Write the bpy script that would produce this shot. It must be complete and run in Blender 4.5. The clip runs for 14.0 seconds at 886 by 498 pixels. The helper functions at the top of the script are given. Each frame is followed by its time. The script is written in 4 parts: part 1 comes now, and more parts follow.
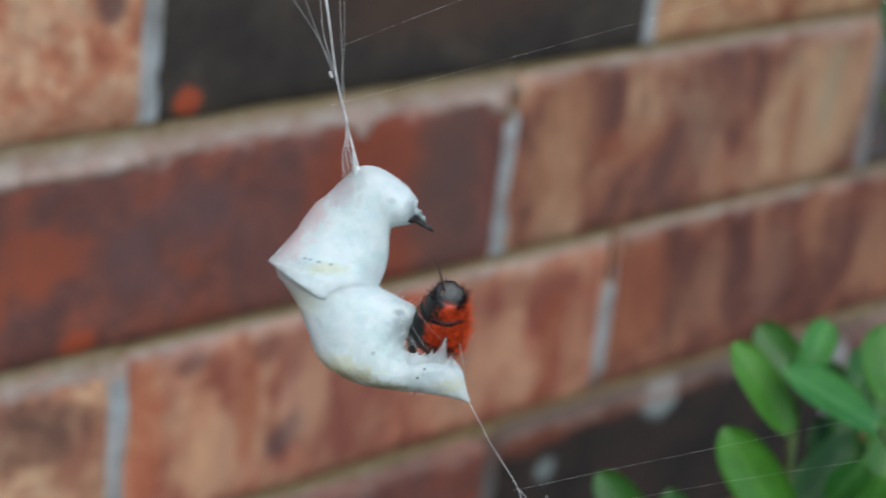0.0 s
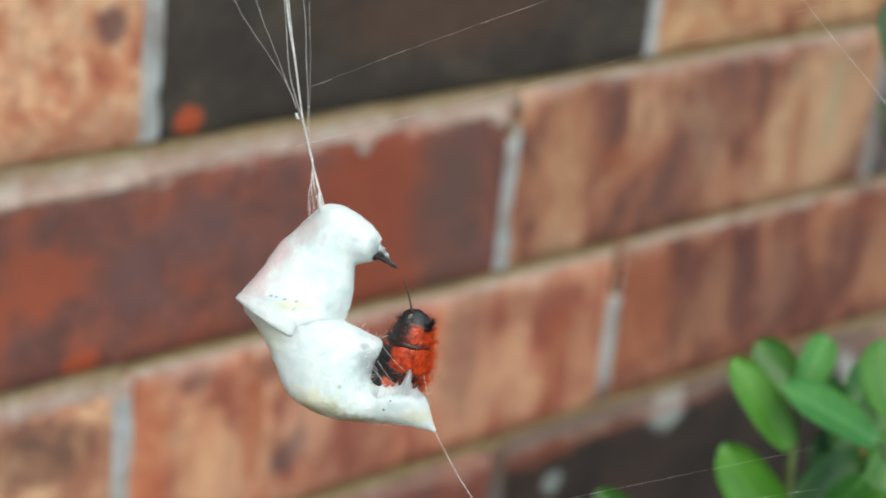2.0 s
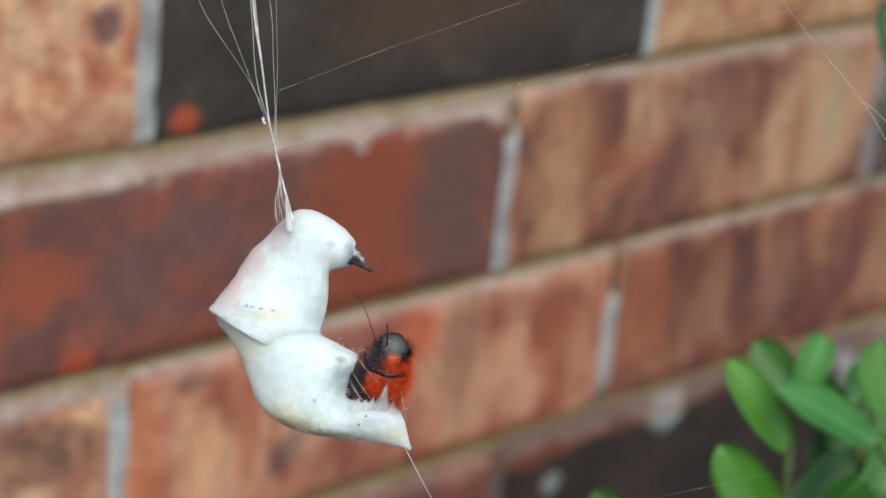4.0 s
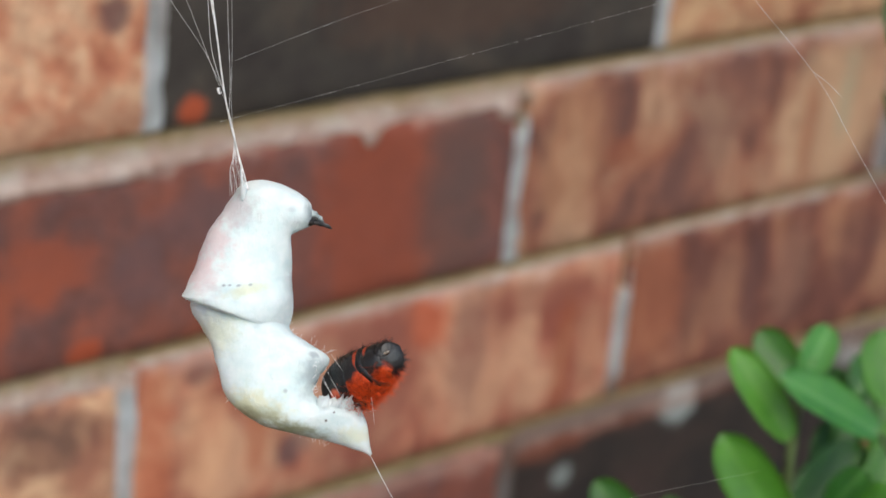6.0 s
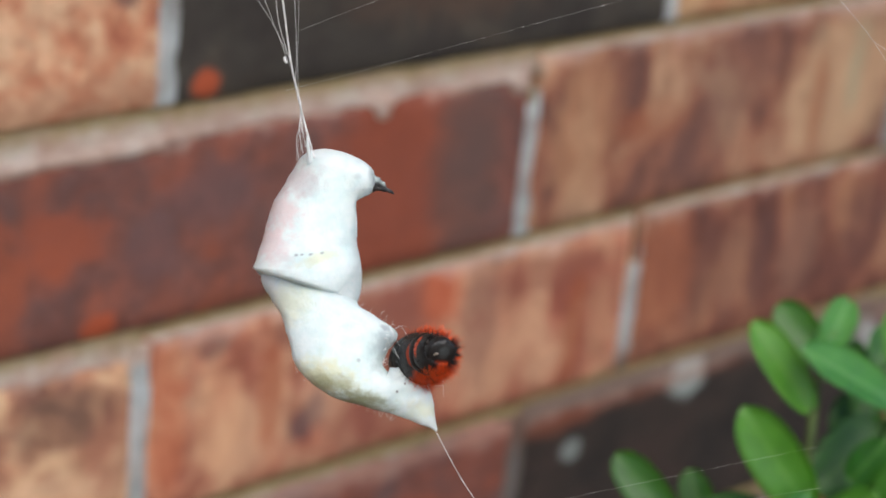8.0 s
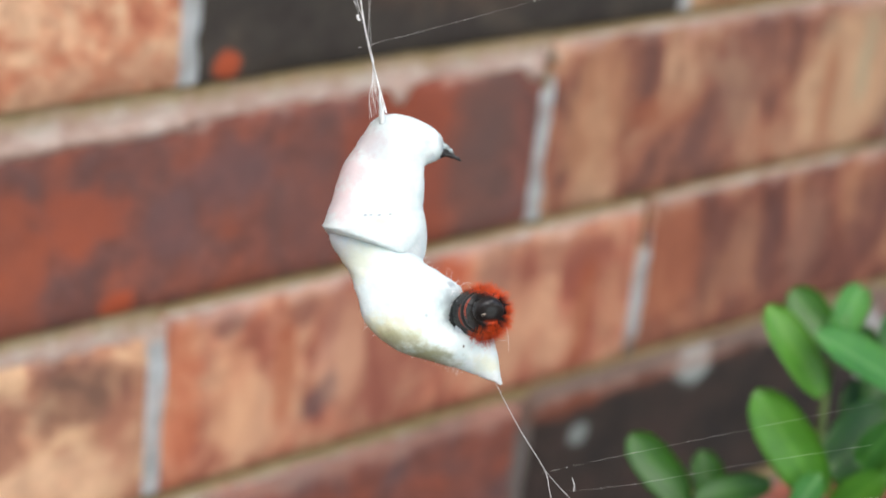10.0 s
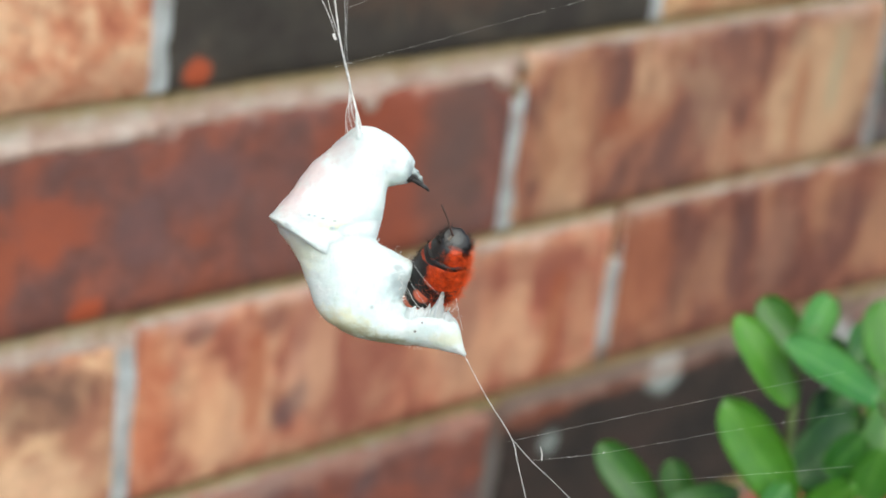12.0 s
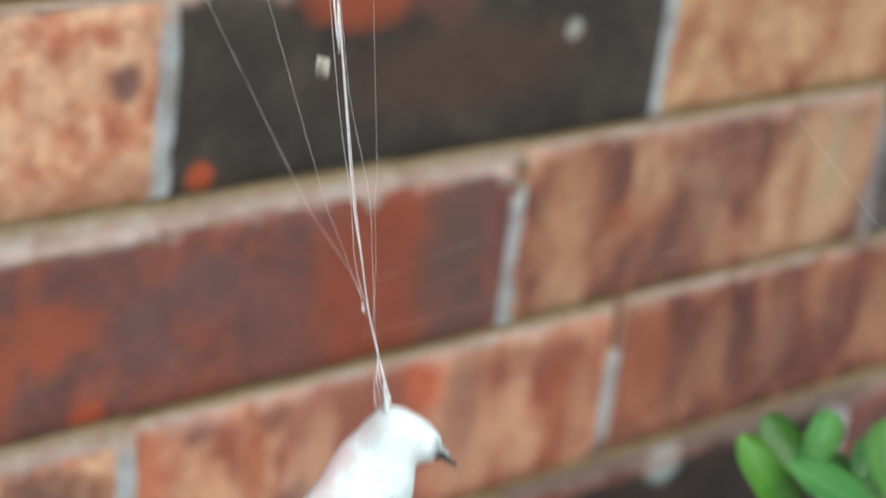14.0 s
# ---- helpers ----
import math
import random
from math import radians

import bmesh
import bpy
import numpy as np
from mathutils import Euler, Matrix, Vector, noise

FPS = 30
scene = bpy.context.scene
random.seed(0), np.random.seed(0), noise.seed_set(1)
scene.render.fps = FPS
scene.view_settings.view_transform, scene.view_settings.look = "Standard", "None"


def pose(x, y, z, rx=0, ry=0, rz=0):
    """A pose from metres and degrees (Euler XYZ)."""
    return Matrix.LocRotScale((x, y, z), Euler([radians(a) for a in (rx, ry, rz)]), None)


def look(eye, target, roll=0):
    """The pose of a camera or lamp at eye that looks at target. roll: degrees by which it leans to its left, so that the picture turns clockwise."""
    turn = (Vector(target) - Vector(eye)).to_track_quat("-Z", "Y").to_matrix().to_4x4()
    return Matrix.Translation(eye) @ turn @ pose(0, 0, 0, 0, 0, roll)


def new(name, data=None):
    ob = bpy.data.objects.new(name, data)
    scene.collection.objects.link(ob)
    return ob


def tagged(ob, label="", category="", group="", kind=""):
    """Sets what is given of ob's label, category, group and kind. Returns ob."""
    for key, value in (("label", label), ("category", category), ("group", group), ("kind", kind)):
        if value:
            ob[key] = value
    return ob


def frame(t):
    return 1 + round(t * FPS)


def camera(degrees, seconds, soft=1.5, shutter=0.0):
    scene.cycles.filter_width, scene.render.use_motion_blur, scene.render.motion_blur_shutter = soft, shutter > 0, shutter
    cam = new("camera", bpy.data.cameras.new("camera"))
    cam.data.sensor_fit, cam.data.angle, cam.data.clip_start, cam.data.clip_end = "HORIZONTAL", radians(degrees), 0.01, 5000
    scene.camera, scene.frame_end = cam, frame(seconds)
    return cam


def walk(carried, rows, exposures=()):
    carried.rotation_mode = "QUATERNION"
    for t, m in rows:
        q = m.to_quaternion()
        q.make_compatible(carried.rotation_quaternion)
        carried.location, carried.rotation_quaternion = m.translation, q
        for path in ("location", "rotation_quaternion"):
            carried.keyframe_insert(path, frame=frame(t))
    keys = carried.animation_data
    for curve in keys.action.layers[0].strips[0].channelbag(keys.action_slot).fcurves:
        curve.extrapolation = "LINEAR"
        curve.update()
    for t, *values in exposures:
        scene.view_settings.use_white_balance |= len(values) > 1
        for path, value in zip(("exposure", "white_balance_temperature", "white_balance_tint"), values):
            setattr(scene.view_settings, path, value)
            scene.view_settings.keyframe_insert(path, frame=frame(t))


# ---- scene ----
# ---------------------------------------------------------------- camera
CAM = [
    (0, -0.2919, -0.4425, 0.8931, -42.86, -22.54, 6.59),
    (0.5, -0.2864, -0.4459, 0.8939, -42.50, -22.34, 5.93),
    (1, -0.2849, -0.4471, 0.8941, -42.20, -22.28, 5.53),
    (1.5, -0.2849, -0.4464, 0.8960, -42.12, -22.38, 5.58),
    (2, -0.2888, -0.4448, 0.8961, -42.33, -22.37, 5.88),
    (2.5, -0.2924, -0.4429, 0.8962, -42.60, -22.27, 5.95),
    (3, -0.2890, -0.4436, 0.8951, -42.57, -22.35, 5.73),
    (5.5, -0.2841, -0.4462, 0.8969, -41.67, -22.47, 6.00),
    (6, -0.2825, -0.4481, 0.8942, -41.47, -22.55, 5.70),
    (6.5, -0.2824, -0.4483, 0.8970, -41.38, -22.69, 5.70),
    (7, -0.2839, -0.4475, 0.8945, -41.38, -22.83, 5.68),
    (7.5, -0.2839, -0.4486, 0.8928, -41.43, -23.08, 5.59),
    (8, -0.2871, -0.4439, 0.8924, -41.79, -23.18, 5.74),
    (10.5, -0.2966, -0.4471, 0.8934, -41.97, -23.47, 6.85),
    (11, -0.2972, -0.4477, 0.8932, -42.17, -23.22, 7.07),
    (11.5, -0.2972, -0.4447, 0.8946, -42.48, -23.19, 7.19),
    (12, -0.2948, -0.4465, 0.8931, -42.70, -23.16, 7.11),
    (12.5, -0.2932, -0.4476, 0.8977, -42.63, -23.09, 6.95),
    (13, -0.2991, -0.4438, 0.8971, -42.89, -23.02, 7.17),
    (13.5, -0.2976, -0.4449, 0.8971, -43.13, -22.83, 7.37),
    (14, -0.2946, -0.4391, 0.9078, -42.78, -21.75, 7.22),
]


def aimed(x, y, z, yaw, pitch, roll):
    return pose(x, y, z, 0, 0, yaw) @ pose(0, 0, 0, 90 + pitch) @ pose(0, 0, 0, 0, 0, roll)


EXPOSURES = [
    (0, 0.01, 5800, 1),
    (0.5, 0.46, 6300, 0),
    (1, 0.46, 6400, 1),
    (1.5, 0.46, 6400, 0),
    (2, 0.49, 6400, -1),
    (2.5, 0.49, 6400, -2),
    (3, 0.31, 6200, 0),
    (5.5, 0.36, 6400, 2),
    (6, 0.36, 6400, 5),
    (6.5, 0.31, 6400, 6),
    (7, 0.31, 6400, 6),
    (7.5, 0.36, 6400, 6),
    (8, 0.36, 6400, 6),
    (10.5, 0.72, 6400, 6),
    (11, 0.72, 6400, 3),
    (11.5, 0.72, 6400, -2),
    (12, 0.72, 6400, -1),
    (12.5, 0.59, 6400, -2),
    (13, 0.54, 6400, -2),
    (13.5, 0.54, 6400, -3),
    (14, 0.54, 6250, 1),
]
cam = camera(25.25, 14.0, soft=1.6, shutter=0.4)
cam.data.dof.use_dof = True
cam.data.dof.focus_distance = 0.27
cam.data.dof.aperture_fstop = 23.0
walk(cam, [(t, aimed(*r)) for t, *r in CAM], exposures=EXPOSURES)

# ---------------------------------------------------------------- light
world = bpy.data.worlds.new("overcast_sky")
scene.world = world
world.use_nodes = True
_n = world.node_tree.nodes
_sky = _n.new("ShaderNodeTexSky")
_sky.sky_type = "NISHITA"
_sky.sun_disc = False
_sky.sun_elevation = radians(55)
_sky.sun_rotation = radians(200)
_sky.air_density = 1.0
_sky.dust_density = 3.0
_n["Background"].inputs["Strength"].default_value = 0.13
world.node_tree.links.new(_sky.outputs[0], _n["Background"].inputs["Color"])

_sun = bpy.data.lights.new("sun", "SUN")
_sun.energy, _sun.angle, _sun.color = 1.15, radians(50), (1.0, 0.96, 0.9)
sun = new("sun", _sun)
sun.matrix_world = look((-1.1, -3.0, 4.5), (0, 0, 0.7))


# ---------------------------------------------------------------- materials
Z0 = 0.70   # height of the bed joint behind the web


def srgb(r, g, b):
    return tuple((c / 255 / 12.92 if c <= 10 else ((c / 255 + 0.055) / 1.055) ** 2.4) for c in (r, g, b)) + (1.0,)


class Nodes:
    """Short hand for one node material."""

    def __init__(self, name):
        self.mat = bpy.data.materials.new(name)
        self.mat.use_nodes = True
        self.t = self.mat.node_tree
        self.bsdf = self.t.nodes["Principled BSDF"]
        self.coord = self.t.nodes.new("ShaderNodeTexCoord").outputs["Object"]

    def add(self, kind, **values):
        node = self.t.nodes.new(kind)
        for key, value in values.items():
            node.inputs[key].default_value = value
        return node

    def link(self, a, b):
        self.t.links.new(a, b)

    def mapped(self, scale=(1, 1, 1), offset=None):
        m = self.add("ShaderNodeMapping", Scale=scale)
        self.link(self.coord, m.inputs["Vector"])
        if offset is not None:
            self.link(offset, m.inputs["Location"])
        return m.outputs[0]

    def noise(self, scale, detail=4.0, rough=0.55, vector=None, distort=0.0):
        n = self.add("ShaderNodeTexNoise", Scale=scale, Detail=detail, Roughness=rough, Distortion=distort)
        self.link(vector if vector is not None else self.coord, n.inputs["Vector"])
        return n.outputs["Fac"]

    def ramp(self, fac, *stops):
        r = self.t.nodes.new("ShaderNodeValToRGB")
        e = r.color_ramp.elements
        while len(e) < len(stops):
            e.new(0.5)
        for el, (p, c) in zip(e, stops):
            el.position, el.color = p, c
        self.link(fac, r.inputs[0])
        return r.outputs[0]

    def mix(self, fac, a, b, blend="MIX"):
        m = self.t.nodes.new("ShaderNodeMix")
        m.data_type, m.blend_type = "RGBA", blend
        for sock, v in ((m.inputs[0], fac), (m.inputs[6], a), (m.inputs[7], b)):
            if isinstance(v, bpy.types.NodeSocket):
                self.link(v, sock)
            else:
                sock.default_value = v
        return m.outputs[2]

    def math(self, op, a, b=0.0, clamp=False):
        m = self.t.nodes.new("ShaderNodeMath")
        m.operation, m.use_clamp = op, clamp
        for sock, v in ((m.inputs[0], a), (m.inputs[1], b)):
            if isinstance(v, bpy.types.NodeSocket):
                self.link(v, sock)
            else:
                sock.default_value = v
        return m.outputs[0]

    def blob(self, centre, radii, soft=0.35, wobble=0.3, wscale=120.0):
        """1 inside a ragged patch round centre, 0 outside."""
        m = self.add("ShaderNodeMapping")
        m.vector_type = "TEXTURE"
        m.inputs["Location"].default_value = centre
        m.inputs["Scale"].default_value = radii
        self.link(self.coord, m.inputs["Vector"])
        ln = self.t.nodes.new("ShaderNodeVectorMath")
        ln.operation = "LENGTH"
        self.link(m.outputs[0], ln.inputs[0])
        w = self.math("MULTIPLY", self.math("SUBTRACT", self.noise(wscale, 3.0), 0.5), wobble * 4)
        d = self.math("ADD", ln.outputs["Value"], w)
        r = self.add("ShaderNodeMapRange")
        self.link(d, r.inputs[0])
        r.inputs[1].default_value, r.inputs[2].default_value = 1 - soft, 1 + soft
        r.inputs[3].default_value, r.inputs[4].default_value = 1.0, 0.0
        r.interpolation_type = "SMOOTHSTEP"
        return r.outputs[0]

    def finish(self, color, rough=0.8, bump=None, strength=0.3, distance=0.001):
        if isinstance(color, bpy.types.NodeSocket):
            self.link(color, self.bsdf.inputs["Base Color"])
        else:
            self.bsdf.inputs["Base Color"].default_value = color
        if isinstance(rough, bpy.types.NodeSocket):
            self.link(rough, self.bsdf.inputs["Roughness"])
        else:
            self.bsdf.inputs["Roughness"].default_value = rough
        if bump is not None:
            b = self.add("ShaderNodeBump", Strength=strength, Distance=distance)
            self.link(bump, b.inputs["Height"])
            self.link(b.outputs[0], self.bsdf.inputs["Normal"])
        return self.mat


def brick_material(name, dark, mid, light, streak=1.0, scale=45.0, spread=(0.36, 0.5, 0.64), patches=(), speck=0.12, film_amount=0.65, tone=1.0):
    """Fired clay: blotches or upright streaks of three tones, fine grain, and patches (centre x, z, radius x, z, colour, amount)."""
    n = Nodes(name)
    info = n.t.nodes.new("ShaderNodeObjectInfo")
    shift = n.t.nodes.new("ShaderNodeCombineXYZ")
    for i, k in enumerate((3.1, 1.7, 2.3)):
        n.link(n.math("MULTIPLY", info.outputs["Random"], k), shift.inputs[i])
    v = n.mapped((1, 1, 1.0 / streak), shift.outputs[0])
    big = n.noise(scale, 4.0, 0.6, v, 0.4)
    col = n.ramp(big, (spread[0], dark), (spread[1], mid), (spread[2], light))
    fine = n.noise(260.0, 5.0, 0.7)
    col = n.mix(n.math("MULTIPLY", n.math("SUBTRACT", fine, 0.35, True), speck * 8, True), col, dark)
    grit = n.noise(900.0, 3.0, 0.6)
    col = n.mix(0.5, col, n.ramp(grit, (0.3, (0.62, 0.6, 0.58, 1)), (0.7, (1.25, 1.22, 1.2, 1))), "MULTIPLY")
    mott = n.noise(120.0, 6.0, 0.7, v, 0.6)
    col = n.mix(0.6, col, n.ramp(mott, (0.32, (0.50, 0.43, 0.41, 1)), (0.5, (0.92, 0.92, 0.92, 1)), (0.68, (1.34, 1.34, 1.32, 1))), "MULTIPLY")
    for x, z, rx, rz, c, amount in patches:
        col = n.mix(n.math("MULTIPLY", n.blob((x, 0, z), (rx, 0.2, rz)), amount), col, c)
    col = n.mix(1.0, col, (tone, tone, tone, 1.0), "MULTIPLY")
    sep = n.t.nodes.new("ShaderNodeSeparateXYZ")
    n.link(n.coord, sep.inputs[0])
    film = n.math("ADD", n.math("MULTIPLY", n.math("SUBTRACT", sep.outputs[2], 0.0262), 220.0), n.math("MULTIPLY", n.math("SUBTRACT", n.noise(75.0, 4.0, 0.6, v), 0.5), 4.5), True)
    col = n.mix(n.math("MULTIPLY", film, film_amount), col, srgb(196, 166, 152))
    h = n.math("ADD", n.math("MULTIPLY", fine, 0.7), n.math("MULTIPLY", grit, 0.3))
    return n.finish(col, n.math("ADD", 0.72, n.math("MULTIPLY", fine, 0.2)), h, 0.55, 0.0012)


RUST, DARKRED, PURPLE = srgb(146, 80, 56), srgb(116, 68, 60), srgb(100, 74, 72)
BLACK, CHAR, BROWN = srgb(62, 57, 51), srgb(82, 72, 62), srgb(124, 85, 75)
PALE, SPOT = srgb(186, 184, 178), srgb(176, 80, 46)

M_BRICK = {
    "tan": brick_material("brick_tan", srgb(150, 92, 70), srgb(184, 132, 98), srgb(206, 168, 128), 1.2, 48.0, (0.3, 0.45, 0.58), tone=0.95),
    "tan_spot": brick_material("brick_tan_blotched", srgb(172, 98, 74), srgb(204, 140, 106), srgb(228, 188, 152), 1.0, 66.0, (0.32, 0.44, 0.58),
                               [(0.088, 0.007, 0.0052, 0.0052, PURPLE, 0.8), (0.075, -0.024, 0.03, 0.006, RUST, 0.4)]),
    "streaky": brick_material("brick_streaked_tan", srgb(120, 80, 70), srgb(172, 112, 86), srgb(212, 168, 134), 1.8, 44.0, (0.35, 0.47, 0.62), tone=0.83, film_amount=0.5, patches=
                              [(0.002, 0.012, 0.022, 0.020, BROWN, 0.55), (-0.014, -0.014, 0.018, 0.018, BROWN, 0.5), (-0.05, 0.0, 0.008, 0.006, RUST, 0.6), (0.064, 0.0, 0.030, 0.030, srgb(212, 176, 138), 0.6), (-0.074, 0.002, 0.014, 0.026, srgb(196, 146, 108), 0.45), (0.07, 0.004, 0.004, 0.018, srgb(176, 168, 138), 0.6), (-0.036, 0.0, 0.014, 0.008, srgb(168, 100, 70), 0.4), (0.05, -0.006, 0.004, 0.02, srgb(166, 98, 66), 0.6)]),
    "streaky_red": brick_material("brick_streaked_red", srgb(108, 65, 56), srgb(150, 93, 74), srgb(188, 132, 100), 1.8, 52.0, (0.34, 0.48, 0.64), tone=0.81, film_amount=0.5, patches=
                                  [(-0.084, 0.004, 0.015, 0.026, srgb(178, 106, 74), 0.55), (-0.009, 0.0, 0.012, 0.02, srgb(170, 126, 104), 0.45), (0.056, -0.004, 0.012, 0.02, srgb(182, 136, 106), 0.45), (0.086, 0.0, 0.012, 0.03, srgb(104, 70, 63), 0.5), (0.03, 0.002, 0.014, 0.018, srgb(108, 72, 66), 0.45), (-0.063, 0.0, 0.007, 0.022, srgb(108, 72, 64), 0.45), (-0.046, 0.0, 0.008, 0.02, srgb(172, 126, 100), 0.5), (-0.031, 0.0, 0.006, 0.022, srgb(108, 74, 68), 0.55)]),
    "mixed": brick_material("brick_orange_and_brown", srgb(142, 80, 64), srgb(176, 112, 88), srgb(206, 158, 126), 1.6, 50.0, (0.33, 0.45, 0.57), tone=1.06, patches=
                            [(-0.016, 0.004, 0.022, 0.036, srgb(138, 82, 68), 0.7), (0.075, -0.006, 0.005, 0.026, srgb(146, 76, 48), 0.7), (0.045, -0.005, 0.015, 0.016, srgb(188, 140, 110), 0.45), (0.089, -0.006, 0.006, 0.018, srgb(194, 148, 114), 0.4), (0.055, 0.019, 0.03, 0.007, srgb(138, 84, 68), 0.55), (0.03, 0.01, 0.008, 0.03, BROWN, 0.5), (-0.0435, -0.0135, 0.0045, 0.006, PURPLE, 0.85), (-0.0375, -0.008, 0.0045, 0.006, PURPLE, 0.85), (-0.066, -0.012, 0.016, 0.014, srgb(218, 176, 140), 0.5), (-0.034, 0.006, 0.010, 0.020, srgb(200, 156, 132), 0.4),
                             (0.012, 0.021, 0.009, 0.010, srgb(182, 84, 48), 0.6), (-0.03, 0.02, 0.03, 0.010, srgb(140, 84, 70), 0.5), (-0.056, 0.002, 0.0045, 0.022, srgb(158, 76, 44), 0.6), (-0.094, 0.0, 0.006, 0.03, srgb(196, 110, 70), 0.4),
                             (-0.075, -0.004, 0.009, 0.018, srgb(214, 160, 122), 0.45), (-0.03, 0.004, 0.006, 0.02, srgb(206, 158, 124), 0.4), (-0.05, 0.022, 0.006, 0.005, DARKRED, 0.6), (-0.078, 0.023, 0.006, 0.004, PURPLE, 0.6)]),
    "red": brick_material("brick_dark_red", srgb(110, 77, 72), srgb(132, 79, 66), srgb(156, 83, 57), 1.0, 60.0, (0.36, 0.54, 0.74), tone=1.0, patches=
                          [(0.045, -0.002, 0.022, 0.05, srgb(142, 67, 42), 0.7), (0.079, 0.002, 0.015, 0.034, srgb(92, 72, 66), 0.6),
                           (-0.0575, -0.0255, 0.0054, 0.0048, SPOT, 0.85), (-0.07, 0.003, 0.014, 0.010, srgb(164, 80, 50), 0.6), (-0.092, -0.006, 0.012, 0.02, srgb(160, 80, 50), 0.55), (-0.04, -0.004, 0.010, 0.010, srgb(108, 80, 80), 0.5), (-0.02, 0.010, 0.016, 0.010, srgb(108, 80, 80), 0.5), (0.012, -0.006, 0.010, 0.02, srgb(112, 74, 68), 0.5)]),
    "dull_red": brick_material("brick_dull_red", PURPLE, srgb(132, 74, 58), srgb(164, 84, 58), 1.0, 40.0, (0.34, 0.52, 0.72), film_amount=0.3),
    "black": brick_material("brick_black", srgb(54, 48, 44), BLACK, CHAR, 1.0, 40.0, (0.35, 0.5, 0.7),
                            [(-0.089, -0.0245, 0.0045, 0.0045, SPOT, 0.9), (-0.035, 0.026, 0.022, 0.011, srgb(158, 74, 44), 0.75), (0.0, 0.023, 0.012, 0.010, srgb(110, 70, 58), 0.6), (0.05, 0.029, 0.03, 0.006, RUST, 0.5), (0.01, -0.002, 0.05, 0.014, srgb(86, 60, 46), 0.5),
                             (0.055, 0.007, 0.0035, 0.0035, PALE, 0.7)]),
    "black_chipped": brick_material("brick_black_chipped", srgb(34, 28, 26), srgb(54, 44, 38), srgb(68, 50, 44), 1.0, 40.0, (0.35, 0.52, 0.72), tone=0.85, patches=
                                    [(-0.012, 0.0275, 0.0095, 0.0085, srgb(164, 172, 168), 0.9), (-0.071, 0.012, 0.0045, 0.0052, srgb(154, 162, 158), 0.7),
                                     (0.09, 0.024, 0.008, 0.005, PALE, 0.6), (-0.04, 0.0275, 0.06, 0.003, RUST, 0.4), (-0.08, 0.026, 0.02, 0.005, RUST, 0.45)], film_amount=0.3),
    "brown": brick_material("brick_brown", srgb(128, 88, 74), srgb(178, 126, 98), srgb(212, 174, 138), 1.0, 60.0, (0.3, 0.44, 0.58), tone=1.16, patches=[(0.076, 0.013, 0.017, 0.010, CHAR, 0.42), (0.03, 0.012, 0.03, 0.01, srgb(140, 98, 82), 0.4), (0.091, -0.004, 0.008, 0.018, srgb(152, 98, 78), 0.5), (0.062, -0.015, 0.024, 0.011, srgb(228, 192, 156), 0.45)]),
    "grey": brick_material("brick_grey", srgb(70, 66, 68), srgb(92, 86, 86), BROWN, 1.0, 45.0, (0.4, 0.55, 0.75)),
}


def mortar_material(name, tones):
    """Grey mortar dusted with brick; its hollows are painted brown-green for settled dirt and for the shade under the
    bricks.
    """
    n = Nodes(name)
    big = n.noise(70.0, 4.0, 0.6)
    fine = n.noise(500.0, 5.0, 0.7)
    col = n.ramp(big, *tones)
    dust = n.math("MULTIPLY", n.math("SUBTRACT", n.noise(110.0, 5.0, 0.65), 0.45, True), 3.2, True)
    col = n.mix(n.math("MULTIPLY", dust, 0.4), col, srgb(168, 122, 102))
    for x, z, rx, rz, c, amount in ((0.155, -0.170, 0.02, 0.034, srgb(78, 62, 54), 0.85), (0.23, -0.137, 0.16, 0.013, srgb(104, 78, 66), 0.85),
                                    (0.37, -0.06, 0.06, 0.08, srgb(110, 96, 88), 0.6), (0.31, -0.212, 0.2, 0.012, srgb(74, 62, 52), 0.85)):
        col = n.mix(n.math("MULTIPLY", n.blob((x, 0, Z0 + z), (rx, 0.2, rz)), amount), col, c)
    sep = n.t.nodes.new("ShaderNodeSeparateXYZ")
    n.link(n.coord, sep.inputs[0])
    # two depth tones: dirt, with the shade below each brick put into the colour
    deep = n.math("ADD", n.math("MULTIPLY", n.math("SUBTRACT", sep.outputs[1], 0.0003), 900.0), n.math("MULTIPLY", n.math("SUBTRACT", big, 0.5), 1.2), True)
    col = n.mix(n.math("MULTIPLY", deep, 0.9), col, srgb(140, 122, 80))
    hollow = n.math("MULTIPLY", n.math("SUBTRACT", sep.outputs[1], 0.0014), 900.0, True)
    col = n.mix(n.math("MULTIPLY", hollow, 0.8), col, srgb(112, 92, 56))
    col = n.mix(0.5, col, n.ramp(fine, (0.3, (0.65, 0.65, 0.65, 1)), (0.7, (1.15, 1.15, 1.15, 1))), "MULTIPLY")
    return n.finish(col, 0.92, fine, 0.7, 0.0012)


def soil_material():
    n = Nodes("soil")
    col = n.ramp(n.noise(9.0, 8.0, 0.7), (0.35, srgb(60, 48, 36)), (0.65, srgb(120, 100, 78)))
    return n.finish(col, 0.95, n.noise(60.0, 6.0, 0.7), 0.8, 0.01)


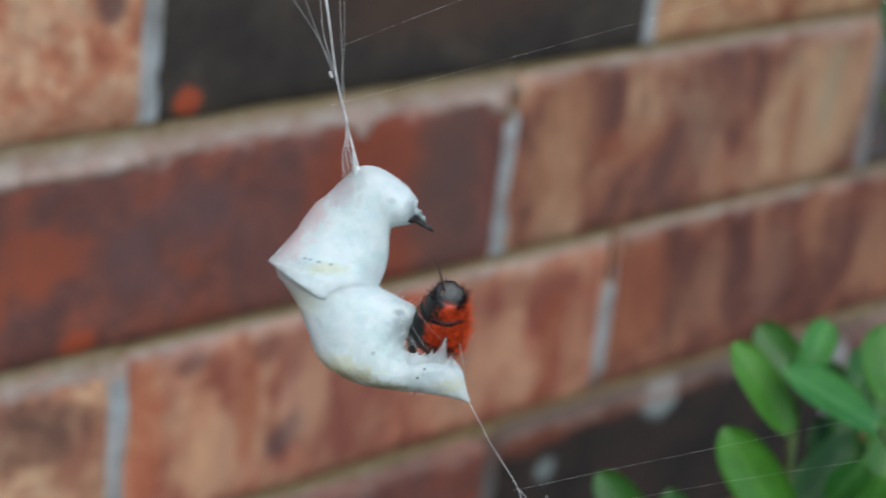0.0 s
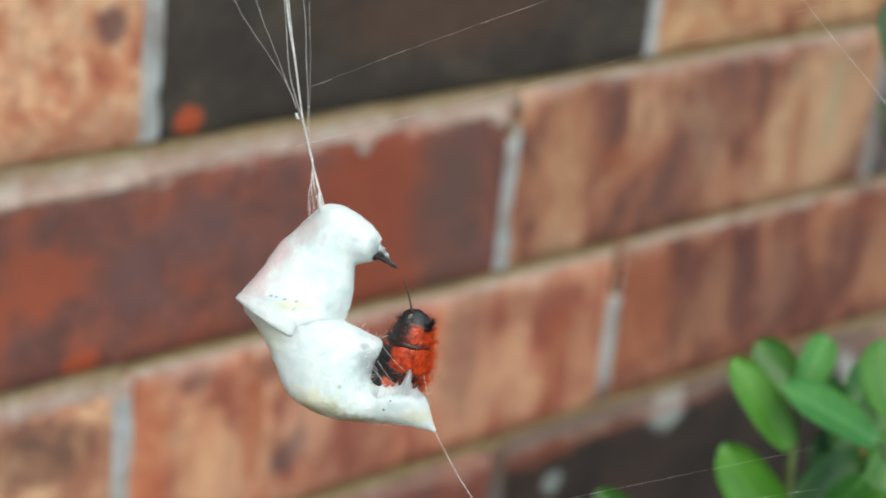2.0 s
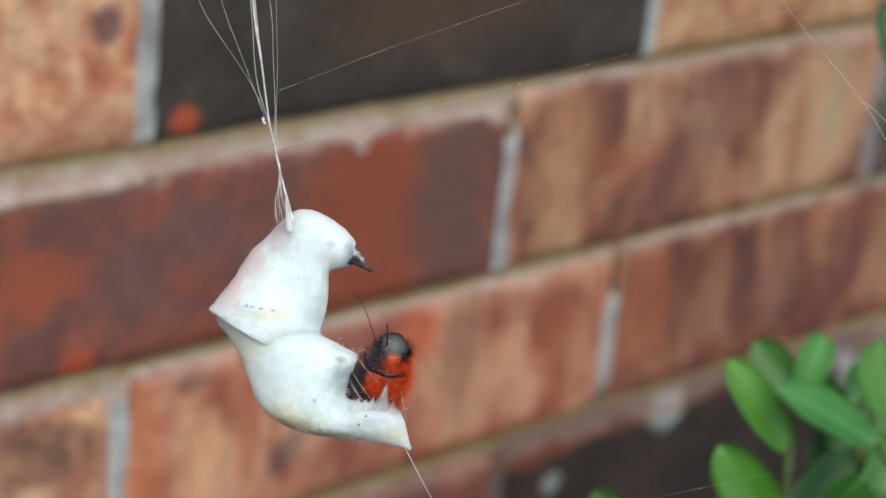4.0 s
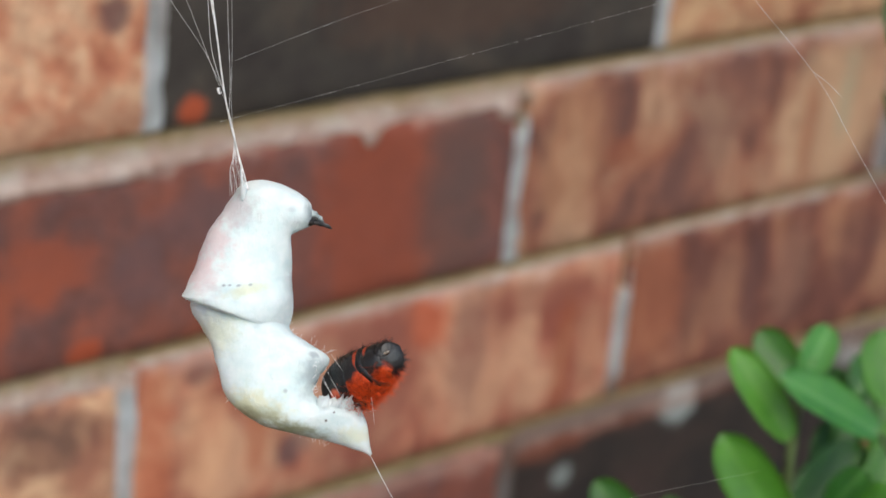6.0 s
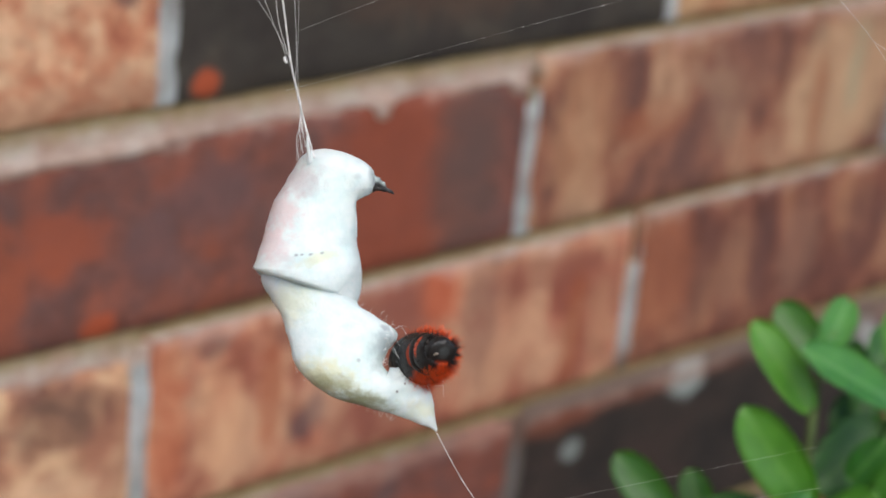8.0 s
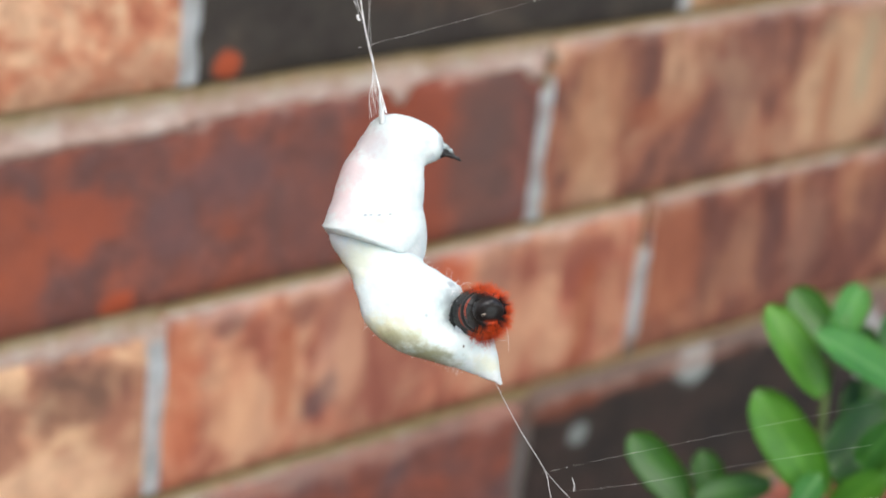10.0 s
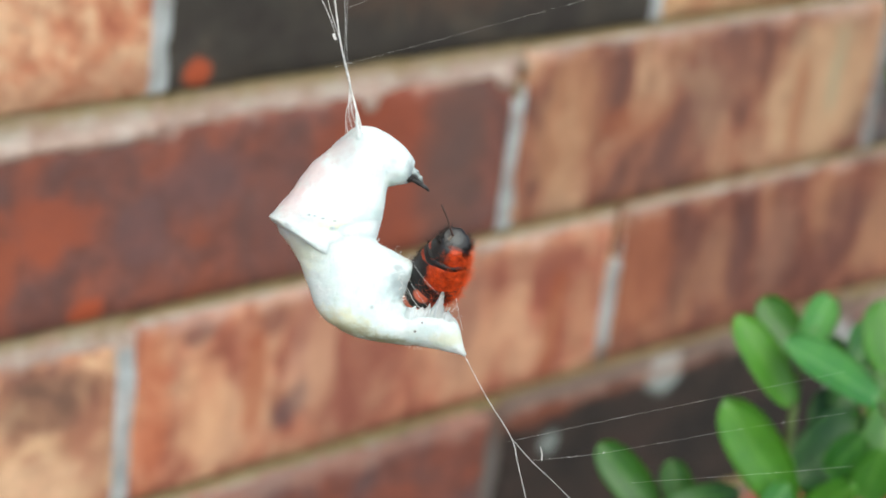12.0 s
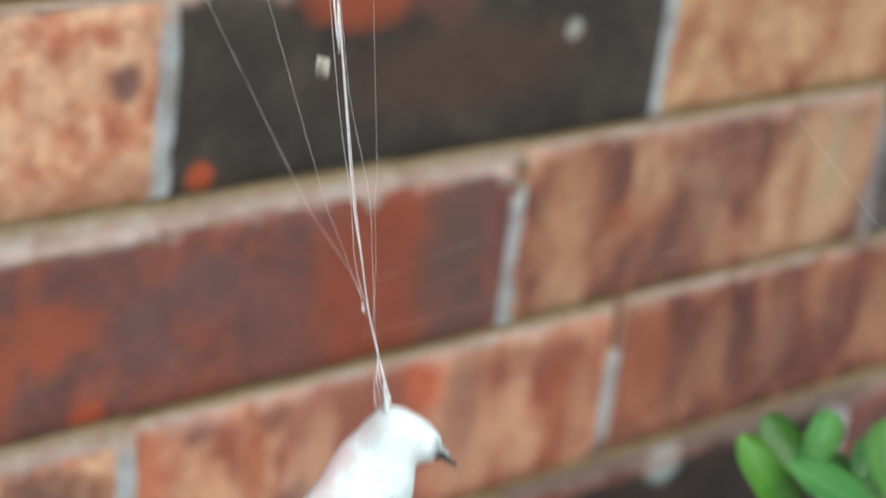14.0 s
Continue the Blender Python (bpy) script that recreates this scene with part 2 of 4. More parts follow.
def silk_material(name, patches):
    n = Nodes(name)
    v = n.mapped((1.0, 0.35, 1.0))
    fibre = n.noise(2600.0, 4.0, 0.7, v, 1.2)
    cloud = n.noise(420.0, 4.0, 0.6)
    col = n.ramp(cloud, (0.3, srgb(224, 242, 241)), (0.6, srgb(239, 251, 249)))
    smudge = n.math("MULTIPLY", n.math("SUBTRACT", n.noise(330.0, 5.0, 0.7, None, 0.8), 0.52, True), 3.0, True)
    col = n.mix(n.math("MULTIPLY", smudge, 0.3), col, srgb(208, 220, 224))
    for x, y, rx, ry, c, amount in patches:
        col = n.mix(n.math("MULTIPLY", n.blob((x, y, 0), (rx, ry, 0.02), 0.8, 0.5, 700.0), amount), col, c)
    n.bsdf.inputs["Subsurface Weight"].default_value = 0.7
    n.bsdf.inputs["Specular IOR Level"].default_value = 0.2
    n.bsdf.inputs["Subsurface Radius"].default_value = (0.0036, 0.0036, 0.0034)
    n.bsdf.inputs["Subsurface Scale"].default_value = 1.0
    h = n.math("ADD", n.math("MULTIPLY", fibre, 0.6), n.math("MULTIPLY", cloud, 0.8))
    return n.finish(col, 0.6, h, 0.75, 0.0004)


def plain_material(name, color, rough, scale=900.0, vary=0.35, coat=0.0):
    n = Nodes(name)
    f = n.noise(scale, 4.0, 0.6)
    lo = tuple(c * (1 - vary) for c in color[:3]) + (1.0,)
    hi = tuple(min(1.0, c * (1 + vary)) for c in color[:3]) + (1.0,)
    n.bsdf.inputs["Coat Weight"].default_value = coat
    return n.finish(n.ramp(f, (0.35, lo), (0.65, hi)), rough, f, 0.25, 0.0002)


def banded_material(name, dark, shift, patches=(), sheen=0.0):
    """Velvety cuticle: orange on one flank, black on the other, ragged between; patches (centre, radii, colour, amount) in drawing units."""
    n = Nodes(name)
    sep = n.t.nodes.new("ShaderNodeSeparateXYZ")
    n.link(n.coord, sep.inputs[0])
    x = n.math("MULTIPLY", sep.outputs[0], 1300.0)
    w = n.math("MULTIPLY", n.math("SUBTRACT", n.noise(420.0, 4.0, 0.65), 0.5), 5.0)
    fac = n.math("ADD", n.math("ADD", x, w), shift, True)
    col = n.mix(fac, dark, n.ramp(n.noise(1500.0, 3.0), (0.3, srgb(146, 40, 12)), (0.7, srgb(216, 80, 28))))
    for centre, radii, c, amount in patches:
        col = n.mix(n.math("MULTIPLY", n.blob(tuple(v * s for v in centre), tuple(v * s for v in radii), 0.3, 0.25, 600.0), amount), col, c)
    n.bsdf.inputs["Coat Weight"].default_value = sheen
    n.bsdf.inputs["Coat Roughness"].default_value = 0.3
    return n.finish(col, 0.42, n.noise(2500.0, 3.0), 0.4, 0.0002)


def leaf_material(name, dark, light, rib):
    n = Nodes(name)
    info = n.t.nodes.new("ShaderNodeObjectInfo")
    sep = n.t.nodes.new("ShaderNodeSeparateXYZ")
    n.link(n.coord, sep.inputs[0])
    f = n.math("ADD", n.math("MULTIPLY", n.noise(70.0, 4.0), 0.7), n.math("MULTIPLY", info.outputs["Random"], 0.3))
    col = n.ramp(f, (0.3, dark), (0.7, light))
    mid = n.math("SUBTRACT", 1.0, n.math("MULTIPLY", n.math("ABSOLUTE", sep.outputs[0]), 1500.0), True)
    col = n.mix(n.math("MULTIPLY", mid, 0.3), col, rib)
    vein = n.t.nodes.new("ShaderNodeTexWave")
    vein.inputs["Scale"].default_value = 120.0
    vein.inputs["Distortion"].default_value = 2.0
    n.link(n.mapped((0.3, 1, 1)), vein.inputs["Vector"])
    n.bsdf.inputs["Subsurface Weight"].default_value = 0.3
    n.bsdf.inputs["Subsurface Radius"].default_value = (0.001, 0.002, 0.0005)
    n.bsdf.inputs["Subsurface Scale"].default_value = 1.0
    return n.finish(col, 0.48, vein.outputs["Fac"], 0.06, 0.0004)


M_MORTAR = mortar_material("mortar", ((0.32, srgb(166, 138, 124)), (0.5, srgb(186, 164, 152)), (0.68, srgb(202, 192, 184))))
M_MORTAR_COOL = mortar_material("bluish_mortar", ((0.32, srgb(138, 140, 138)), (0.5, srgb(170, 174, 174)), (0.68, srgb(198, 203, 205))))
M_SOIL = soil_material()
s = 0.27 / 3500.0   # one unit of the wrapped body's drawing
PINK, CREAM, OLIVE, SMOKE = srgb(232, 196, 198), srgb(226, 224, 186), srgb(150, 148, 96), srgb(150, 158, 164)
M_SILK_UP = silk_material("silk_upper", [
    (36 * s, 42 * s, 26 * s, 38 * s, PINK, 0.6), (74 * s, 88 * s, 28 * s, 36 * s, PINK, 0.6), (122 * s, 130 * s, 30 * s, 24 * s, PINK, 0.45), (130 * s, 120 * s, 22 * s, 34 * s, SMOKE, 0.25),
    (105 * s, -14 * s, 34 * s, 9 * s, CREAM, 0.6), (216 * s, 105 * s, 7 * s, 5 * s, SMOKE, 0.3),
    (66 * s, 4 * s, 3 * s, 2 * s, SMOKE, 0.8), (76 * s, 2 * s, 3 * s, 2 * s, SMOKE, 0.8), (90 * s, -2 * s, 4 * s, 2 * s, SMOKE, 0.8), (112 * s, -6 * s, 3 * s, 2 * s, SMOKE, 0.7), (60 * s, -10 * s, 30 * s, 16 * s, SMOKE, 0.2), (252 * s, 80 * s, 12 * s, 22 * s, SMOKE, 0.7)])
M_SILK_LOW = silk_material("silk_lower", [
    (120 * s, -195 * s, 60 * s, 30 * s, CREAM, 0.85), (205 * s, -222 * s, 50 * s, 12 * s, OLIVE, 0.8), (140 * s, -202 * s, 34 * s, 12 * s, OLIVE, 0.5), (236 * s, -118 * s, 16 * s, 22 * s, srgb(120, 138, 150), 0.35),
    (60 * s, -62 * s, 36 * s, 30 * s, CREAM, 0.5), (234 * s, -126 * s, 30 * s, 34 * s, SMOKE, 0.4),
    (278 * s, -183 * s, 1.8 * s, 1.8 * s, CHAR, 0.9), (266 * s, -199 * s, 1.8 * s, 1.8 * s, CHAR, 0.9), (189 * s, -157 * s, 3 * s, 3 * s, SMOKE, 0.5),
    (232 * s, -85 * s, 8 * s, 5 * s, SMOKE, 0.6), (330 * s, -215 * s, 30 * s, 14 * s, CREAM, 0.6)])
M_THREAD = plain_material("spider_silk", srgb(236, 234, 226), 0.35)
M_BEAD = plain_material("silk_droplets", srgb(240, 236, 226), 0.25)
M_CLAW = plain_material("black_claw", srgb(30, 26, 25), 0.55, 1400.0, 0.75, 0.0)
M_STING = plain_material("brown_sting", srgb(64, 38, 30), 0.45, 1400.0, 0.5, 0.1)
M_CLAWMOTTLED = plain_material("mottled_claw", srgb(62, 62, 62), 0.6, 900.0, 0.95, 0.0)
M_CLAWGREY = plain_material("grey_claw_base", srgb(158, 168, 168), 0.7, 1300.0, 0.6)
M_BLACKFUR = plain_material("black_fur", srgb(24, 20, 20), 0.6)
M_ORANGEFUR = plain_material("orange_fur", srgb(214, 80, 26), 0.55)
INK, ORANGEHAIR, ASH = srgb(28, 24, 24), srgb(204, 72, 24), srgb(56, 58, 58)
M_BAND = banded_material("orange_and_black_cuticle", INK, 2.4, [((-44, -20, 69), (22, 34, 5), ORANGEHAIR, 0.55)])
M_BASEBAND = banded_material("black_and_orange_cuticle", INK, -40.0, [((-12, -46, 2), (15, 18, 12), srgb(226, 110, 80), 0.95), ((30, -30, -6), (22, 30, 11), ORANGEHAIR, 0.9)], 0.15)
M_TIPBAND = banded_material("orange_and_grey_cuticle", srgb(32, 30, 30), 0.6, [((-36, 6, 88), (12, 22, 4), ORANGEHAIR, 0.8)], 0.12)
M_DOMEBAND = banded_material("grey_tip_cuticle", INK, -40.0, [((8, -24, 108), (20, 12, 9), srgb(132, 46, 22), 0.8), ((2, -9, 128), (12, 13, 12), ASH, 0.95), ((23, -8, 124), (7, 12, 12), INK, 0.95)], 0.15)
M_SHEATH = plain_material("sting_sheath", srgb(150, 140, 128), 0.5)
M_BLACKBAND = plain_material("black_cuticle", srgb(22, 19, 19), 0.42, 1500.0, 0.4, 0.12)
M_LEAF = leaf_material("leaf_green", srgb(35, 85, 20), srgb(80, 134, 33), srgb(110, 158, 70))
M_LEAFDARK = leaf_material("leaf_dark", srgb(27, 68, 14), srgb(58, 106, 22), srgb(96, 136, 60))
# paler, bluer green: the sky's sheen on upturned leaves is put into the colour
M_LEAFSHEEN = leaf_material("leaf_sky_sheen", srgb(52, 110, 46), srgb(94, 150, 66), srgb(150, 190, 130))
M_HUSK = plain_material("dry_husk", srgb(172, 166, 152), 0.7)
M_STEM = plain_material("stem_bark", srgb(66, 82, 38), 0.7, 300.0)


# ---------------------------------------------------------------- builders
def mesh_of(name, verts, faces, material, smooth=True):
    me = bpy.data.meshes.new(name)
    me.from_pydata(verts, [], faces)
    me.materials.append(material)
    if smooth:
        me.polygons.foreach_set("use_smooth", [True] * len(me.polygons))
    me.update()
    return me


def part(name, bm, material, parent, label="", smooth=True):
    me = bpy.data.meshes.new(name)
    bmesh.ops.recalc_face_normals(bm, faces=bm.faces)
    bm.to_mesh(me)
    bm.free()
    me.materials.append(material)
    if smooth:
        me.polygons.foreach_set("use_smooth", [True] * len(me.polygons))
    ob = new(name, me)
    ob.parent = parent
    return tagged(ob, label)


def spline(points, steps):
    """Catmull-Rom through points (arrays of any size)."""
    p = [np.array(q, float) for q in points]
    p = [2 * p[0] - p[1]] + p + [2 * p[-1] - p[-2]]
    out = []
    for i in range(1, len(p) - 2):
        a, b, c, d = p[i - 1:i + 3]
        for k in range(steps):
            t = k / steps
            out.append(0.5 * (2 * b + (c - a) * t + (2 * a - 5 * b + 4 * c - d) * t * t + (3 * b - a - 3 * c + d) * t ** 3))
    out.append(p[-2])
    return out


def tube(bm, points, r0, r1=None, sides=6, steps=0):
    """A round thread through points, tapering from r0 to r1."""
    pts = [Vector(q) for q in (spline(points, steps) if steps else points)]
    r1 = r0 if r1 is None else r1
    side = Vector((0.3, 0.2, 1.0)).normalized()
    rings = []
    for i, q in enumerate(pts):
        along = (pts[min(i + 1, len(pts) - 1)] - pts[max(i - 1, 0)]).normalized()
        u = along.cross(side)
        u = u.normalized() if u.length > 1e-6 else along.orthogonal().normalized()
        w = along.cross(u)
        r = r0 + (r1 - r0) * i / max(1, len(pts) - 1)
        rings.append([bm.verts.new(q + r * (math.cos(2 * math.pi * k / sides) * u + math.sin(2 * math.pi * k / sides) * w)) for k in range(sides)])
    for a, b in zip(rings, rings[1:]):
        for k in range(sides):
            bm.faces.new((a[k], a[(k + 1) % sides], b[(k + 1) % sides], b[k]))
    bm.faces.new(rings[0][::-1])
    bm.faces.new(rings[-1])


def loft(bm, sections, steps=4, sides=36, rough=0.0, seed=0.0):
    """A skin over sections (outer x, y, inner x, y, half depth, how much fuller the outer side is, how far it stands forward), in drawing units round the body's hinge."""
    rings, skin = [], []
    rows = spline(sections, steps)
    for row in rows:
        ox, oy, ix, iy, d, k_out, fore = row
        c, a = Vector(((ox + ix) / 2, (oy + iy) / 2, fore)), Vector(((ox - ix) / 2, (oy - iy) / 2, 0))
        ring = []
        for k in range(sides):
            t = 2 * math.pi * k / sides
            q = c + a * math.cos(t) + Vector((0, 0, max(d, 0.5) * math.sin(t) * (1 + k_out * math.cos(t))))
            if rough:
                n1 = noise.noise(q * 0.022 + Vector((seed, 0, 0)))
                n2 = noise.noise(q * 0.06 + Vector((0, seed, 0))) + 0.45 * noise.noise(q * 0.15 + Vector((seed, seed, 0)))
                out = (q - c)
                out = out.normalized() if out.length > 1e-6 else Vector()
                fold = 1 - abs(noise.noise(Vector((q.x * 0.012 + q.y * 0.02, q.y * 0.012 - q.x * 0.02, q.z * 0.012 + seed)))) * 3
                q = q + out * rough * (n1 + 0.5 * n2 + 0.7 * max(0.0, fold)) * min(1.0, max(d, 0) / 40)
            ring.append(bm.verts.new(q * s))
        rings.append(ring)
        skin.append([v.co.copy() for v in ring] + [c * s])
    for a, b in zip(rings, rings[1:]):
        for k in range(sides):
            bm.faces.new((a[k], a[(k + 1) % sides], b[(k + 1) % sides], b[k]))
    bm.faces.new(rings[0][::-1])
    bm.faces.new(rings[-1])
    return skin


def skin_fibres(bm, skin, count, seed):
    """Loose strands that cling to a lofted skin and lift a little off it."""
    r = random.Random(seed)
    rows, sides = len(skin), len(skin[0]) - 1

    def at(i, k, lift):
        i = min(max(i, 0.0), rows - 1.001)
        a, b = int(i), int(k) % sides
        p = skin[a][b].lerp(skin[a][(b + 1) % sides], k - math.floor(k)).lerp(skin[a + 1][b].lerp(skin[a + 1][(b + 1) % sides], k - math.floor(k)), i - a)
        return p + (p - skin[a][sides]).normalized() * lift * s

    for _ in range(count):
        i, k = r.uniform(1, rows - 2), r.uniform(0, sides)
        di, dk, lift = r.uniform(-1, 1) * 9, r.uniform(-1, 1) * 16, r.uniform(-0.15, 0.2)
        bow = r.uniform(-4, 4)
        tube(bm, [at(i + di * f, k + dk * f + bow * math.sin(3.1 * f), lift + 1.2 * f * r.random() * (f > 0.7)) for f in (0, 0.2, 0.4, 0.6, 0.8, 1.0)], 0.30 * s, 0.2 * s, 4, 2)


def lathe(bm, profile, sides=32, squash=1.0):
    """A body of revolution along z from (z, radius) pairs in drawing units."""
    rings = []
    for z, r in profile:
        ring = []
        for k in range(sides):
            c, d = math.cos(2 * math.pi * k / sides), math.sin(2 * math.pi * k / sides)
            w = (9.0 if z < 100 else 3.5) * noise.noise(Vector((c * 1.3, d * 1.3, z * 0.02))) if r > 10 else 0.0
            ring.append(bm.verts.new((r * s * c, r * s * squash * d, (z + w) * s)))
        rings.append(ring)
    for a, b in zip(rings, rings[1:]):
        for k in range(sides):
            bm.faces.new((a[k], a[(k + 1) % sides], b[(k + 1) % sides], b[k]))
    bm.faces.new(rings[0][::-1])
    bm.faces.new(rings[-1])


# ---------------------------------------------------------------- ground and wall
bm = bmesh.new()
bmesh.ops.create_grid(bm, x_segments=40, y_segments=40, size=30.0)
for v in bm.verts:
    v.co.z = 0.012 * noise.noise(v.co * 0.7)
ground = part("ground", bm, M_SOIL, None)
tagged(ground, "bare brown garden soil in front of the wall", "ground", kind="structure")

ROW_TOPS = {0: 0.0568, 1: -0.0068, 2: -0.0745, 3: -0.1400}
ROW_BOTTOMS = {0: 0.0034, 1: -0.0645, 2: -0.1303, 3: -0.2075}
HEADS = {0: (0.0005, 0.2035), 1: (-0.0680, 0.1430, 0.3400), 2: (-0.0045, 0.2025), 3: (0.1540, 0.3540)}
PITCH, JOINT = 0.0668, 0.0095


def row_span(k):
    if k in ROW_TOPS:
        return ROW_BOTTOMS[k], ROW_TOPS[k]
    if k < 0:
        return 0.0568 + JOINT + PITCH * (-k - 1), 0.0568 + PITCH * -k
    return -0.2075 - PITCH * (k - 3), -0.2075 - PITCH * (k - 4) - JOINT


def row_heads(k, lo, hi):
    """The middles of the upright joints of a row between lo and hi."""
    out = list(HEADS.get(k, ((0.0, 0.203) if k % 2 == 0 else (0.148, 0.351))))
    while out[0] > lo:
        out.insert(0, out[0] - 0.203)
    while out[-1] < hi:
        out.append(out[-1] + 0.203)
    return out


RAISED = {(0, -1): 0.0062, (0, 0): 0.0062, (1, -1): 0.0008, (1, 0): 0.0062, (1, 1): 0.0062, (2, -1): 0.0016, (2, 0): 0.0056, (2, 1): 0.0066, (3, -1): 0.0046, (3, 0): 0.0064}   # bricks that stand up into the joint above


def raised(k, idx):
    return RAISED.get((k, idx), 0.0)


def brick_index(k, h0):
    first = HEADS.get(k, ((0.0, 0.203) if k % 2 == 0 else (0.148, 0.351)))[0]
    return round((h0 - first) / 0.203) - (k == 1)


WALL_LO, WALL_HI = -1.25, 1.55
TYPES = {(0, -1): "tan_spot", (0, 0): "black", (0, 1): "tan", (1, -1): "red", (1, 0): "streaky", (1, 1): "grey",
         (2, -1): "brown", (2, 0): "mixed", (2, 1): "streaky_red", (3, -1): "dull_red", (3, 0): "black_chipped", (3, 1): "dull_red",
         (-1, -1): "tan", (-1, 0): "streaky", (2, 2): "tan", (4, -1): "dull_red", (4, 0): "black", (4, 1): "dull_red", (4, 2): "dull_red", (0, 2): "dull_red"}


def wall_slab():
    bm = bmesh.new()
    bmesh.ops.create_cube(bm, size=1.0)
    for v in bm.verts:
        v.co = Vector((WALL_LO - 0.1 + (v.co.x + 0.5) * (WALL_HI - WALL_LO + 0.2), 0.0065 + (v.co.y + 0.5) * 0.2, (v.co.z + 0.5) * 1.75))
    return part("wall_north", bm, M_MORTAR, None, smooth=False)


wall = tagged(wall_slab(), "house wall of mixed red, tan and black bricks in pale mortar", "brick wall", kind="structure")


HEAD_GAPS = {(1, 0.1430): 0.0115, (2, 0.2025): 0.0185}   # upright joints that the mortar does not fill to the top
SMEARS = [(1, -0.2000, 0.0012, 0.0034, 0.0004), (1, 0.0745, 0.0835, 0.0052, 0.0028), (1, 0.1300, 0.1440, 0.0062, 0.0030), (2, 0.1300, 0.1440, 0.0030, 0.0040)]   # row, from, to, how far down, softness of its ends


def smear(row, x):
    """How far spilt mortar hangs down over the top edge of a row at x."""
    deep = 0.0
    for k, a, b, down, soft in SMEARS:
        if k == row:
            deep = max(deep, down * min(1.0, max(0.0, (x - a) / soft), max(0.0, (b - x) / soft)))
    return deep


def joint_relief():
    """Mortar in the joints near the web: hollow under each brick, smeared over the top edge of the brick below."""
    lo, hi, bottom, top, step = -0.15, 0.44, -0.26, 0.12, 0.0012
    nx, nz = int((hi - lo) / step), int((top - bottom) / step)
    verts, upright = [], []
    for j in range(nz + 1):
        z = bottom + j * step
        k = next((q for q in range(-3, 8) if row_span(q)[0] <= z <= row_span(q)[1]), None)
        above = next((q for q in range(-4, 8) if row_span(q)[0] > z and row_span(q + 1)[1] < z), None) if k is None else None
        heads = row_heads(k, lo, hi) if k is not None else None
        for i in range(nx + 1):
            x = lo + i * step
            n1 = noise.noise(Vector((x * 60, z * 60, 3)))
            n2 = noise.noise(Vector((x * 260, z * 260, 9)))
            row, hs = k, heads
            if k is None:
                b, t = row_span(above)[0], row_span(above + 1)[1]
                low = row_heads(above + 1, lo - 0.3, hi + 0.3)
                idx = next(brick_index(above + 1, h) for h, h2 in zip(low, low[1:]) if h <= x < h2)
                t = t + raised(above + 1, idx)
                if z < t:
                    row, hs = above + 1, low
            if row is None:
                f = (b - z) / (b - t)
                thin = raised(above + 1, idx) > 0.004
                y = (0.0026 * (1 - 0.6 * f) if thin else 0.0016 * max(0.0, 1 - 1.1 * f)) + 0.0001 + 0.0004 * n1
            else:
                b, t = row_span(row)
                own = next((h for h, h2 in zip(hs, hs[1:]) if h <= x < h2), hs[0])
                t = t + raised(row, brick_index(row, own))
                sway = 0.0016 * noise.noise(Vector((row * 9.0, z * 38, 2))) + 0.0008 * noise.noise(Vector((row * 4.0, z * 120, 6)))
                dx = min(abs(x - h - sway) for h in hs)
                reach = 0.0018 * (noise.noise(Vector((x * 45, row * 7.0, 1))) + 0.75 * noise.noise(Vector((x * 140, row * 5.0, 4))) - 0.1) + smear(row, x)
                lip = 0.0026 + 0.0010 * n1 + 0.0005 * n2
                gap = max((g for (r, h), g in HEAD_GAPS.items() if r == row and abs(x - h) < 0.006), default=0.0)
                if dx < lip and t - z < gap + 0.002 * n1:
                    y = 0.0048
                elif dx < lip:
                    y = -0.0003 + 0.0006 * n1
                else:
                    over = min(t - z - reach, dx - 0.0022 - 0.0014 * n1)
                    y = min(0.0019 if z - b < 0.003 else 0.0060, -0.0013 + 1.2 * max(0.0, over))
            upright.append(k is not None and min(abs(x - h) for h in heads) < 0.0045 and row_span(k)[1] - z > 0.002)
            verts.append((x, y + 0.00035 * n2, Z0 + z))
    w = nx + 1
    faces = [(j * w + i, j * w + i + 1, (j + 1) * w + i + 1, (j + 1) * w + i) for j in range(nz) for i in range(nx)]
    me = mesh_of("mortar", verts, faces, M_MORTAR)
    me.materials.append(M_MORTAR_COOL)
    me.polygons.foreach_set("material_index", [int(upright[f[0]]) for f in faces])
    ob = new("mortar", me)
    ob.parent = wall
    return tagged(ob, "pale grey mortar, smeared and weathered")


joint_relief()

# ---------------------------------------------------------------- wrapped wasp
body = tagged(new("wrapped_wasp"), "orange and black wasp wrapped in white spider silk, abdomen sticking out", "wrapped wasp")

bm = bmesh.new()
skin_up = loft(bm, [(262, 106, 250, 66, 14, 0, 0), (252, 122, 240, 64, 30, 0, 0), (238, 136, 228, 62, 42, 0, -4), (204, 159, 214, 56, 54, 0, -12), (161, 168, 211, 34, 61, 0, -24), (120, 136, 209, 12, 65, 0, -32),
          (78, 98, 204, -8, 66, 0, -34), (43, 51, 200, -22, 64, 0, -26), (18, 22, 196, -34, 61, 0.03, -15), (2, 3, 190, -46, 59, 0.06, -6), (0, -1, 180, -64, 58, 0.08, -1), (1, -3, 164, -86, 57, 0.1, 0), (4, -6, 148, -97, 56, 0.1, 0), (8, -9, 140, -98, 51, 0.1, 0)],
     9, 96, 2.0, 1.3)
upper = part("upper_wrap", bm, M_SILK_UP, body, "taut white silk with a pink tinge over the back")

